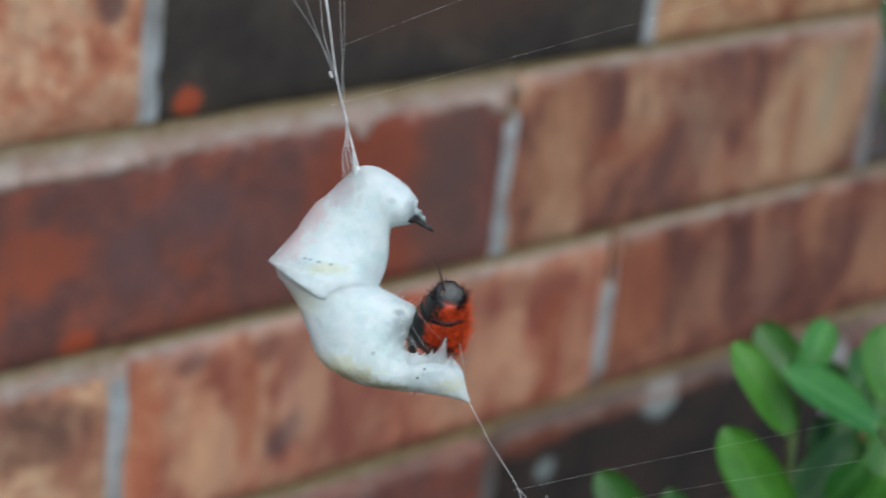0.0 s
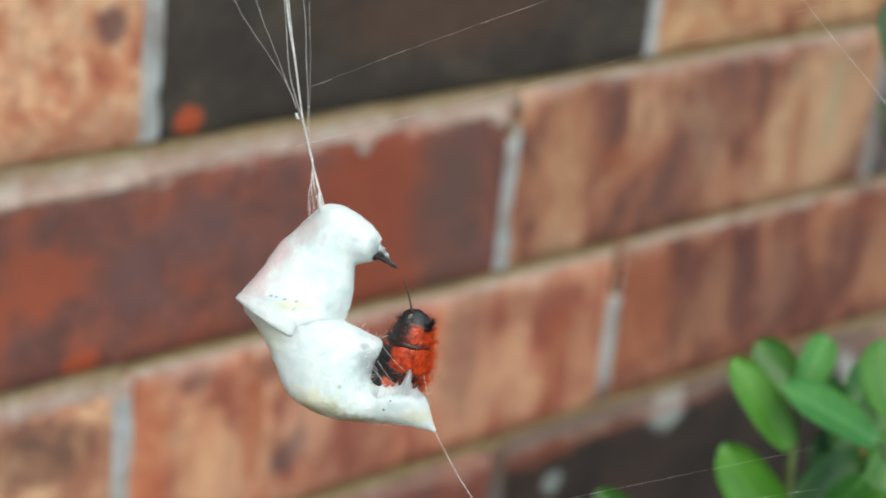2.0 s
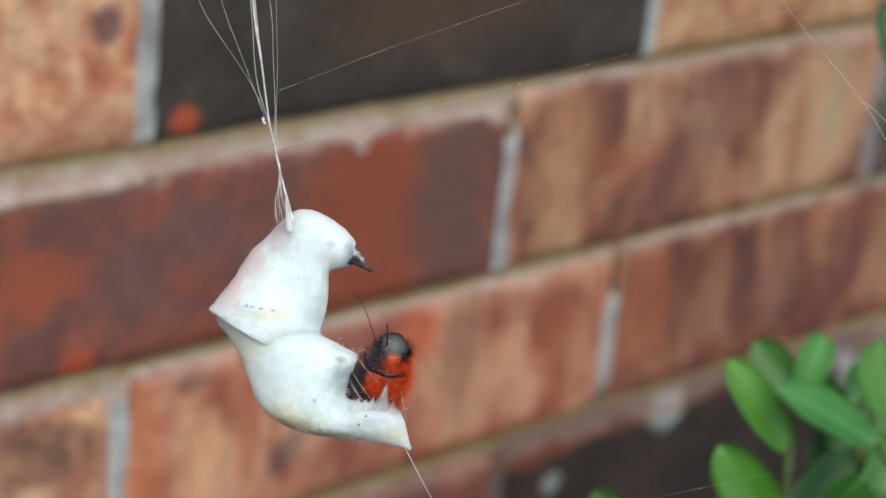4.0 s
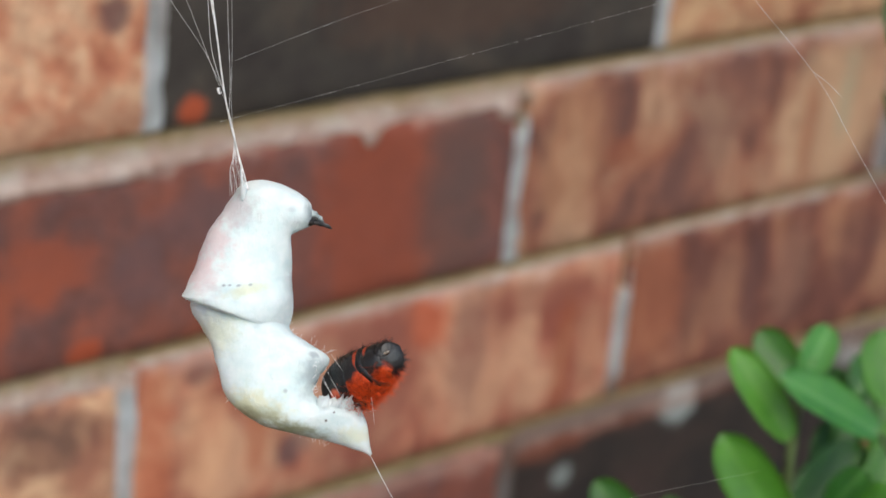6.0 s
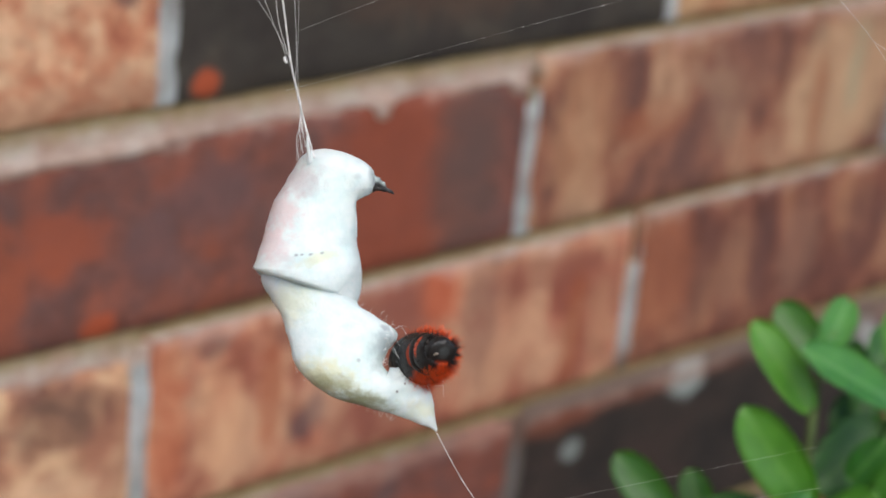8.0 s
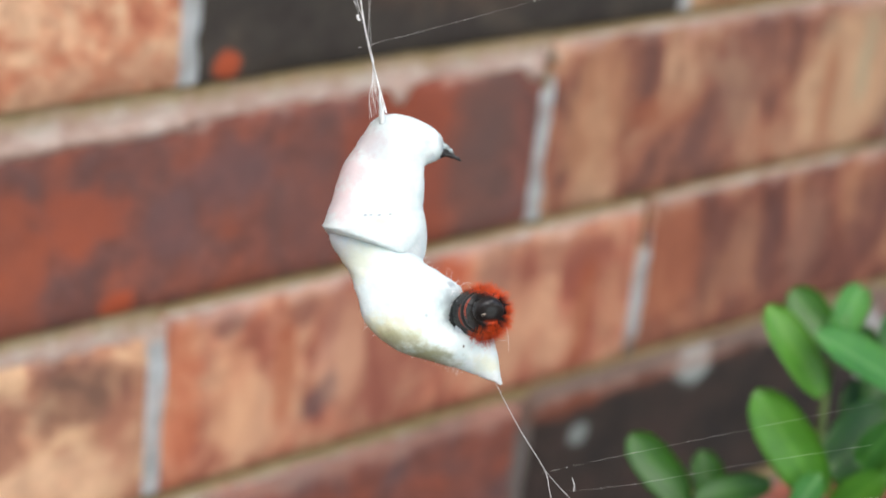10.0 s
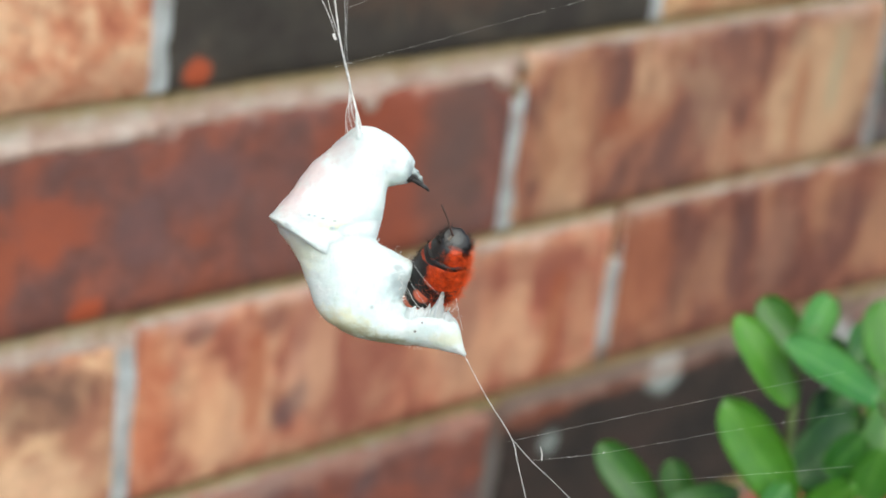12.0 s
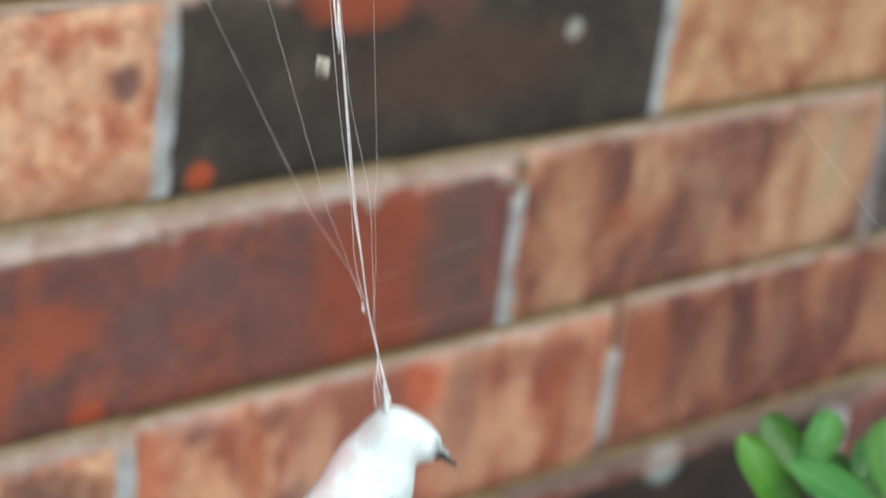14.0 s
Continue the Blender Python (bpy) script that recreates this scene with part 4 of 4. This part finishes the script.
leaf((0.0550, -0.2202, 0.6707), (0.0572, -0.2215, 0.6844), 0.0105, M_LEAF, (0, 0, 0.4))
leaf((0.0587, -0.2078, 0.6599), (0.0633, -0.2003, 0.6673), 0.0096, M_LEAFDARK, (0, 0, 0.2))
leaf((0.0710, -0.1997, 0.6930), (0.0797, -0.1961, 0.7001), 0.0090, M_LEAF, (0, 0, 0.2))
leaf((0.0627, -0.1943, 0.6894), (0.0737, -0.1934, 0.6956), 0.0082, M_LEAFDARK, (0, 0, 0))
leaf((0.0673, -0.1988, 0.6811), (0.0775, -0.1993, 0.6913), 0.0096, M_LEAFDARK, (0, 0, 0))
leaf((0.0716, -0.2205, 0.6707), (0.0701, -0.2082, 0.6896), 0.0121, M_LEAF, (0, 0, 0.2))
leaf((0.0603, -0.2175, 0.6708), (0.0751, -0.2130, 0.6891), 0.0134, M_LEAF, (0, 0, 0.3))
leaf((0.0607, -0.2093, 0.6680), (0.0747, -0.2086, 0.6809), 0.0122, M_LEAF, (0.2, 0, 0.4))
leaf((0.0916, -0.2079, 0.6731), (0.0859, -0.1946, 0.6871), 0.0112, M_LEAFDARK, (0, 0, 0.2))
leaf((0.1151, -0.1652, 0.7583), (0.1168, -0.1563, 0.7763), 0.0100, M_LEAFDARK, (0, 0, 0))



def stem(points, r0, r1):
    bm = bmesh.new()
    tube(bm, [Vector(p) - SHRUB_AT for p in points], r0, r1, 8, 6)
    return part("stem", bm, M_STEM, shrub)


stem([(0.12, -0.24, -0.01), (0.105, -0.24, 0.3), (0.062, -0.235, 0.55), (0.0328, -0.2211, 0.6597), (0.0340, -0.2143, 0.6733), (0.0361, -0.2106, 0.6830), (0.0390, -0.2077, 0.6925),
      (0.0478, -0.2010, 0.6975), (0.0528, -0.1975, 0.7014), (0.0566, -0.1963, 0.7044)], 0.0023, 0.0004)
stem([(0.062, -0.235, 0.55), (0.030, -0.215, 0.62), (0.0130, -0.2022, 0.6613), (0.0108, -0.1966, 0.6676)], 0.0018, 0.0006)
stem([(0.105, -0.24, 0.3), (0.085, -0.245, 0.52), (0.0644, -0.2360, 0.6581), (0.0609, -0.2253, 0.6838), (0.0557, -0.2181, 0.6956)], 0.0028, 0.0007)
stem([(0.105, -0.24, 0.3), (0.115, -0.235, 0.55), (0.0949, -0.2135, 0.6686), (0.1084, -0.1838, 0.7155), (0.1094, -0.1638, 0.7517)], 0.0026, 0.0007)
stem([(0.0348, -0.2128, 0.6771), (0.0318, -0.2162, 0.6765), (0.0286, -0.2192, 0.6766)], 0.0007, 0.0005)
stem([(0.0345, -0.2140, 0.6740), (0.0390, -0.2105, 0.6728), (0.0434, -0.2086, 0.6725)], 0.0007, 0.0005)
stem([(0.030, -0.215, 0.62), (0.024, -0.200, 0.648), (0.0229, -0.1955, 0.6630)], 0.0009, 0.0005)

rng = random.Random(11)
ROOTS = [((0.105, -0.24, 0.3), (0.066, -0.236, 0.53)), ((0.062, -0.235, 0.55), (0.036, -0.223, 0.645)), ((0.102, -0.24, 0.32), (0.085, -0.245, 0.52)),
         ((0.085, -0.245, 0.52), (0.066, -0.237, 0.645)), ((0.105, -0.24, 0.32), (0.115, -0.235, 0.55)), ((0.115, -0.235, 0.55), (0.098, -0.216, 0.66))]
for a, b in ROOTS:
    for i in range(16):
        p = Vector(a).lerp(Vector(b), (i + rng.random()) / 16)
        d = Vector((rng.uniform(-1, 1), rng.uniform(-1, 1), rng.uniform(0.1, 1.0))).normalized()
        leaf(p, p + d * min(rng.uniform(0.016, 0.026), 0.012 + 0.9 * max(0.0, 0.655 - p.z)), rng.uniform(0.008, 0.013), rng.choice((M_LEAF, M_LEAF, M_LEAFDARK)), (0, 0, 1.0))


# ---------------------------------------------------------------- bricks
def brick_mesh(name, length, height, material, seed, fine):
    """A brick face to -y with worn, uneven edges; origin at the middle of its face."""
    nx, nz = (30, 12) if fine else (3, 2)
    r = 0.0022
    verts, faces = [], []
    for j in range(nz + 1):
        for i in range(nx + 1):
            u, v = 2 * i / nx - 1, 2 * j / nz - 1
            if fine:   # a narrow rim all round
                u = u if i in (0, nx) else 1.0 * (1 - 0.003 / length) * (2 * (i - 1) / (nx - 2) - 1)
                v = v if j in (0, nz) else 1.0 * (1 - 0.003 / height) * (2 * (j - 1) / (nz - 2) - 1)
            x, z = u * length / 2, v * height / 2
            ex, ez = length / 2 - abs(x), height / 2 - abs(z)
            q = Vector((x * 55 + seed * 3.1, seed, z * 55))
            y = 0.0004 * noise.noise(q) + 0.0003 * noise.noise(q * 3)
            edge = min(ex, ez)
            if edge < 1e-6:
                y += 0.0013
                wob = 0.0009 * noise.noise(Vector((x * 120, seed * 1.7, z * 120))) if fine else 0.0
                if ex < 1e-6:
                    x += math.copysign(wob, x)
                if ez < 1e-6:
                    z += math.copysign(wob, z)
            elif fine and edge < 0.004:
                y += 0.0002
            verts.append((x, y, z))
    w = nx + 1
    for j in range(nz):
        for i in range(nx):
            a = j * w + i
            faces.append((a, a + 1, a + w + 1, a + w))
    rim = [i for i in range(nx + 1)] + [j * w + nx for j in range(1, nz + 1)] + [nz * w + i for i in range(nx - 1, -1, -1)] + [j * w for j in range(nz - 1, 0, -1)]
    base = len(verts)
    verts += [(verts[k][0], 0.045, verts[k][2]) for k in rim]
    m = len(rim)
    for i in range(m):
        a, b = rim[i], rim[(i + 1) % m]
        faces.append((b, a, base + i, base + (i + 1) % m))
    faces.append(tuple(base + i for i in range(m - 1, -1, -1)))
    return mesh_of(name, verts, faces, material)


rng = random.Random(21)
KINDS = ["tan", "streaky", "streaky_red", "dull_red", "brown", "dull_red", "tan", "grey"]
plain_meshes = {}
for k in range(-11, 10):
    b, t = row_span(k)
    heads = row_heads(k, WALL_LO, WALL_HI)
    for h0, h1 in zip(heads, heads[1:]):
        idx = brick_index(k, h0)
        t = row_span(k)[1] + raised(k, idx)
        kind = TYPES.get((k, idx)) or rng.choice(KINDS)
        near = -0.2 < (h0 + h1) / 2 < 0.5 and -3 <= k <= 5
        length, height = h1 - h0 - 0.0042, t - b
        if near:
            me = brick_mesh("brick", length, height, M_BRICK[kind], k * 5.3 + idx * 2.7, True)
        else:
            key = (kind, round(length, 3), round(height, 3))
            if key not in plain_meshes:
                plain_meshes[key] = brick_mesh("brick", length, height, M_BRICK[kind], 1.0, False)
            me = plain_meshes[key]
        ob = new("brick", me)
        ob.parent = wall
        ob.location = ((h0 + h1) / 2, rng.uniform(-0.0006, 0.0006), Z0 + (b + t) / 2)

# ---------------------------------------------------------------- what moves
PREY = [
    (0, -0.14133, -0.24595, 0.78622, 67.33, -6.09, -40.32),
    (0.5, -0.14459, -0.24357, 0.78536, 67.56, -5.49, -40.24),
    (1, -0.14534, -0.24206, 0.78428, 67.62, -5.12, -40.10),
    (1.5, -0.14428, -0.24106, 0.78289, 67.52, -5.16, -39.99),
    (2, -0.14079, -0.24091, 0.78263, 67.52, -5.44, -40.08),
    (2.5, -0.13813, -0.24227, 0.78177, 67.62, -5.50, -40.34),
    (3, -0.14172, -0.24277, 0.78358, 67.55, -5.30, -40.39),
    (5.5, -0.14543, -0.24253, 0.78110, 67.41, -5.54, -39.37),
    (6, -0.14562, -0.24136, 0.78154, 67.35, -5.26, -39.28),
    (6.5, -0.14522, -0.24184, 0.78092, 67.21, -5.26, -39.17),
    (7, -0.14407, -0.24137, 0.78137, 67.06, -5.23, -39.17),
    (7.5, -0.14333, -0.24161, 0.78170, 66.82, -5.14, -39.23),
    (8, -0.14020, -0.24171, 0.78031, 66.71, -5.27, -39.52),
    (10.5, -0.13686, -0.24438, 0.78417, 66.38, -6.28, -39.23),
    (11, -0.13813, -0.24446, 0.78500, 66.62, -6.49, -39.37),
    (11.5, -0.13732, -0.24344, 0.78407, 66.65, -6.61, -39.64),
    (12, -0.14056, -0.24339, 0.78611, 66.68, -6.54, -39.89),
    (12.5, -0.13940, -0.24290, 0.78191, 66.76, -6.39, -39.89),
    (13, -0.13412, -0.24289, 0.78103, 66.82, -6.59, -40.08),
    (13.5, -0.13458, -0.24221, 0.78083, 67.00, -6.79, -40.26),
    (14, -0.13709, -0.24643, 0.76740, 68.09, -6.70, -40.09),
]
UPPER = [
    (0, -0.5, 0),
    (0.5, 1.75, 0),
    (1, 0.5, 0),
    (1.5, 0.0, 0),
    (2, 0.0, 0),
    (2.5, 0.25, 0),
    (3, 0.0, 0),
    (5.5, 11.0, 16),
    (6, 13.75, 18),
    (6.5, 15.0, 20),
    (7, 15.5, 21),
    (7.5, 16.0, 22),
    (8, 17.0, 22),
    (10.5, 12.25, 22),
    (11, 1.5, 20),
    (11.5, -1.0, 10),
    (12, -1.0, 10),
    (12.5, -2.25, 10),
    (13, -1.5, 11),
    (13.5, -2.25, 11),
    (14, 2.25, 8),
]
LOWER = [
    (0, -1.10, 0),
    (0.5, -0.09, 0),
    (1, 0.37, 0),
    (1.5, 0.26, 0),
    (2, 0.16, 0),
    (2.5, 0.26, 0),
    (3, 0.50, 0),
    (5.5, -5.18, -13),
    (6, -6.40, -16),
    (6.5, -6.83, -18),
    (7, -7.46, -19),
    (7.5, -7.62, -21),
    (8, -7.98, -24),
    (10.5, -7.59, -24),
    (11, -4.16, -8),
    (11.5, -2.30, -3),
    (12, -1.31, 0),
    (12.5, -0.81, 0),
    (13, -1.27, 0),
    (13.5, -1.33, 0),
    (14, -1.43, 0),
]
# foot of the abdomen, its reach across the view, and the way its orange flank faces, in drawing units
ABDOMEN = [
    (0, 291, -142, 31, 100, 0.96, -0.3, 0),
    (0.5, 291, -143, 35, 127, 0.96, -0.27, 0),
    (1, 291, -147, 53, 122, 0.96, -0.28, 0),
    (1.5, 285, -148, 42, 125, 0.96, -0.29, 0),
    (2, 289, -148, 41, 127, 0.95, -0.31, 0),
    (2.5, 285, -148, 37, 134, 0.96, -0.27, 0),
    (3, 283, -151, 35, 131, 0.97, -0.26, 0),
    (5.5, 285, -155, 82, 72, 0.66, -0.75, -0.3),
    (6, 288, -161, 90, 70, 0.61, -0.79, -0.35),
    (6.5, 285, -161, 96, 66, 0.57, -0.82, -0.4),
    (7, 286, -163, 95, 60, 0.53, -0.85, -0.4),
    (7.5, 285, -167, 92, 53, 0.5, -0.87, -0.4),
    (8, 282, -167, 55, 29, 0.83, -0.16, -0.2),
    (10.5, 270, -164, 30, 19, 0.98, -0.03, 0),
    (11, 282, -144, 76, 70, 0.68, -0.74, -0.3),
    (11.5, 280, -136, 56, 80, 0.82, -0.57, -0.3),
    (12, 287, -124, 55, 97, 0.87, -0.49, -0.2),
    (12.5, 279, -133, 25, 109, 0.97, -0.22, 0),
    (13, 280, -137, 23, 112, 0.98, -0.2, 0),
    (13.5, 280, -128, -14, 93, 1.0, 0.05, 0),
    (14, 287, -123, -8, 95, 1.0, 0.02, 0),
]
# the way of the sting's root and of its whip, and how far each is put out, in drawing units
STING = [
    (0, -13, 45, 6, 60, 0, 0, 0, 0),
    (0.5, -8, 45, 4, 60, 0, 0, 0, 0),
    (1, 3, 47, 5, 50, -38, 98, 10, 125),
    (1.5, -8, 40, 0, 58, 0, 0, 0, 0),
    (2, -12, 48, 0, 60, 0, 0, 0, 0),
    (2.5, -8, 58, -5, 58, -50, 105, -50, 125),
    (3, -14, 50, 20, 60, -134, 118, 34, 125),
    (5.5, 0, 0, 0, 0, 0, 0, 0, 0),
    (6, 0, 0, 0, 0, 0, 0, 0, 0),
    (6.5, 0, 0, 0, 0, 0, 0, 0, 0),
    (7, 0, 0, 0, 0, 0, 0, 0, 0),
    (7.5, 0, 0, 0, 0, 0, 0, 0, 0),
    (8, 0, 0, 0, 0, 0, 0, 0, 0),
    (10.5, 0, 0, 0, 0, 0, 0, 0, 0),
    (11, -7, 50, 0, 50, 0, 0, 0, 0),
    (11.5, 0, 0, 0, 0, 0, 0, 0, 0),
    (12, -16, 44, 10, 60, 0, 0, 0, 0),
    (12.5, -33, 33, 8, 56, -140, 50, 14, 125),
    (13, -52, 35, 8, 58, -130, 30, 16, 125),
    (13.5, -46, 28, 8, 54, -61, 30, 10, 125),
    (14, -46, 28, 8, 54, -61, 30, 10, 125),
]
BUNDLE = [
    (0, -0.12990, -0.24918, 0.79927, 67.33, -6.09, -40.32),
    (0.5, -0.13314, -0.24676, 0.79847, 67.56, -5.49, -40.24),
    (1, -0.13380, -0.24538, 0.79718, 67.62, -5.12, -40.10),
    (1.5, -0.13267, -0.24441, 0.79574, 67.52, -5.16, -39.99),
    (2, -0.12924, -0.24425, 0.79555, 67.52, -5.44, -40.08),
    (2.5, -0.12656, -0.24575, 0.79466, 67.62, -5.50, -40.34),
    (3, -0.13006, -0.24632, 0.79643, 67.55, -5.30, -40.39),
    (5.5, -0.13596, -0.24279, 0.79585, 67.41, -5.54, -39.37),
    (6, -0.13648, -0.24108, 0.79662, 67.35, -5.26, -39.28),
    (6.5, -0.13632, -0.24111, 0.79630, 67.21, -5.26, -39.17),
    (7, -0.13522, -0.24048, 0.79687, 67.06, -5.23, -39.17),
    (7.5, -0.13445, -0.24064, 0.79718, 66.82, -5.14, -39.23),
    (8, -0.13135, -0.24066, 0.79589, 66.71, -5.27, -39.52),
    (10.5, -0.12712, -0.24412, 0.79965, 66.38, -6.28, -39.23),
    (11, -0.12734, -0.24615, 0.79897, 66.62, -6.49, -39.37),
    (11.5, -0.12587, -0.24620, 0.79739, 66.65, -6.61, -39.64),
    (12, -0.12875, -0.24671, 0.79910, 66.68, -6.54, -39.89),
    (12.5, -0.12768, -0.24616, 0.79491, 66.76, -6.39, -39.89),
    (13, -0.12239, -0.24633, 0.79389, 66.82, -6.59, -40.08),
    (13.5, -0.12291, -0.24565, 0.79382, 67.00, -6.79, -40.26),
    (14, -0.12541, -0.24879, 0.78296, 68.09, -6.70, -40.09),
]
ANCHOR = [
    (0, -0.12408, -0.27033, 0.77143, 67.33, -6.09, -40.32),
    (0.5, -0.12706, -0.26778, 0.77075, 67.56, -5.49, -40.24),
    (1, -0.12764, -0.26619, 0.76968, 67.62, -5.12, -40.10),
    (1.5, -0.12658, -0.26519, 0.76827, 67.52, -5.16, -39.99),
    (2, -0.12312, -0.26509, 0.76811, 67.52, -5.44, -40.08),
    (2.5, -0.12052, -0.26651, 0.76733, 67.62, -5.50, -40.34),
    (3, -0.12410, -0.26702, 0.76916, 67.55, -5.30, -40.39),
    (5.5, -0.12937, -0.26624, 0.76415, 67.41, -5.54, -39.37),
    (6, -0.13009, -0.26488, 0.76394, 67.35, -5.26, -39.28),
    (6.5, -0.12984, -0.26533, 0.76316, 67.21, -5.26, -39.17),
    (7, -0.12897, -0.26483, 0.76335, 67.06, -5.23, -39.17),
    (7.5, -0.12840, -0.26513, 0.76360, 66.82, -5.14, -39.23),
    (8, -0.12554, -0.26530, 0.76215, 66.71, -5.27, -39.52),
    (10.5, -0.12184, -0.26810, 0.76679, 66.38, -6.28, -39.23),
    (11, -0.12170, -0.26858, 0.76908, 66.62, -6.49, -39.37),
    (11.5, -0.12030, -0.26774, 0.76909, 66.65, -6.61, -39.64),
    (12, -0.12331, -0.26776, 0.77157, 66.68, -6.54, -39.89),
    (12.5, -0.12200, -0.26725, 0.76753, 66.76, -6.39, -39.89),
    (13, -0.11689, -0.26732, 0.76651, 66.82, -6.59, -40.08),
    (13.5, -0.11738, -0.26667, 0.76636, 67.00, -6.79, -40.26),
    (14, -0.11966, -0.27055, 0.75271, 68.09, -6.70, -40.09),
]


def abdomen_pose(px, py, vx, vy, xx, xy, xz):
    """Foot at px, py; the axis leans towards the viewer by what its reach across the view leaves over."""
    z = Vector((vx, vy, math.sqrt(max(0.0, REACH ** 2 - vx * vx - vy * vy)))).normalized()
    x = Vector((xx, xy, xz))
    x = (x - z * x.dot(z)).normalized()
    y = z.cross(x)
    return Matrix(((x.x, y.x, z.x, px * s), (x.y, y.y, z.y, py * s), (x.z, y.z, z.z, -10 * s), (0, 0, 0, 1)))


def along(way, frame_of):
    """A turn, in the abdomen's space, that lays local z along a way given in the body's space."""
    turn = frame_of.to_3x3().inverted()
    z = (turn @ Vector(way)).normalized() if any(way) else Vector((0, 0, 1))
    x = turn @ Vector((1, 0, 0))
    x = x - z * x.dot(z)
    if x.length < 0.2:
        x = turn @ Vector((0, 0, -1))
        x = x - z * x.dot(z)
    x.normalize()
    y = z.cross(x)
    return Matrix(((x.x, y.x, z.x), (x.y, y.y, z.y), (x.z, y.z, z.z))).to_4x4()


def motions():
    walk(body, [(t, pose(*r)) for t, *r in PREY])
    walk(upper, [(t, pose(0, 0, 95 * s * math.sin(radians(yaw)), 0, yaw, 0) @ pose(0, 0, 0, 0, 0, turn)) for t, turn, yaw in UPPER])
    walk(lower, [(t, pose(0, 0, 0, 0, 0, turn) @ Matrix.Rotation(radians(roll), 4, Vector((0.83, -0.56, 0)))) for t, turn, roll in LOWER])
    for i, ring in enumerate(BEND):
        f = (i + 0.7) / (len(BEND) + 0.4)
        rows = []
        for (t, turn_up, yaw), (_, turn_low, roll) in zip(UPPER, LOWER):
            y = yaw * (1 - f)
            rows.append((t, pose(0, 0, 95 * s * math.sin(radians(y)), 0, y, 0) @ pose(0, 0, 0, 0, 0, turn_up * (1 - f) + turn_low * f) @ Matrix.Rotation(radians(roll * f), 4, Vector((0.83, -0.56, 0)))))
        walk(ring, rows)
    held = {t: abdomen_pose(*r) for t, *r in ABDOMEN}
    walk(abdomen, list(held.items()))
    root_rows, whip_rows = [], []
    for t, ax, ay, az, la, bx, by, bz, lb in STING:
        a, b = along((ax, ay, az), held[t]), along((bx, by, bz), held[t])
        hole = Matrix.Translation(Vector(STING_HOLE) * s)
        root_rows.append((t, hole @ a @ pose(0, 0, (la - ROOT_LENGTH) * s)))
        out = hole @ a @ pose(0, 0, la * s) @ a.inverted() @ b @ pose(0, 0, (lb - WHIP_LENGTH) * s)
        whip_rows.append((t, out if lb else pose(-6 * s, 0, -WHIP_LENGTH * s) @ hole))   # drawn in: it lies inside, along the axis
    walk(sting, root_rows)
    walk(whip, whip_rows)
    walk(upper_web, [(t, pose(*r)) for t, *r in BUNDLE])
    walk(lower_web, [(t, pose(*r)) for t, *r in ANCHOR])


motions()
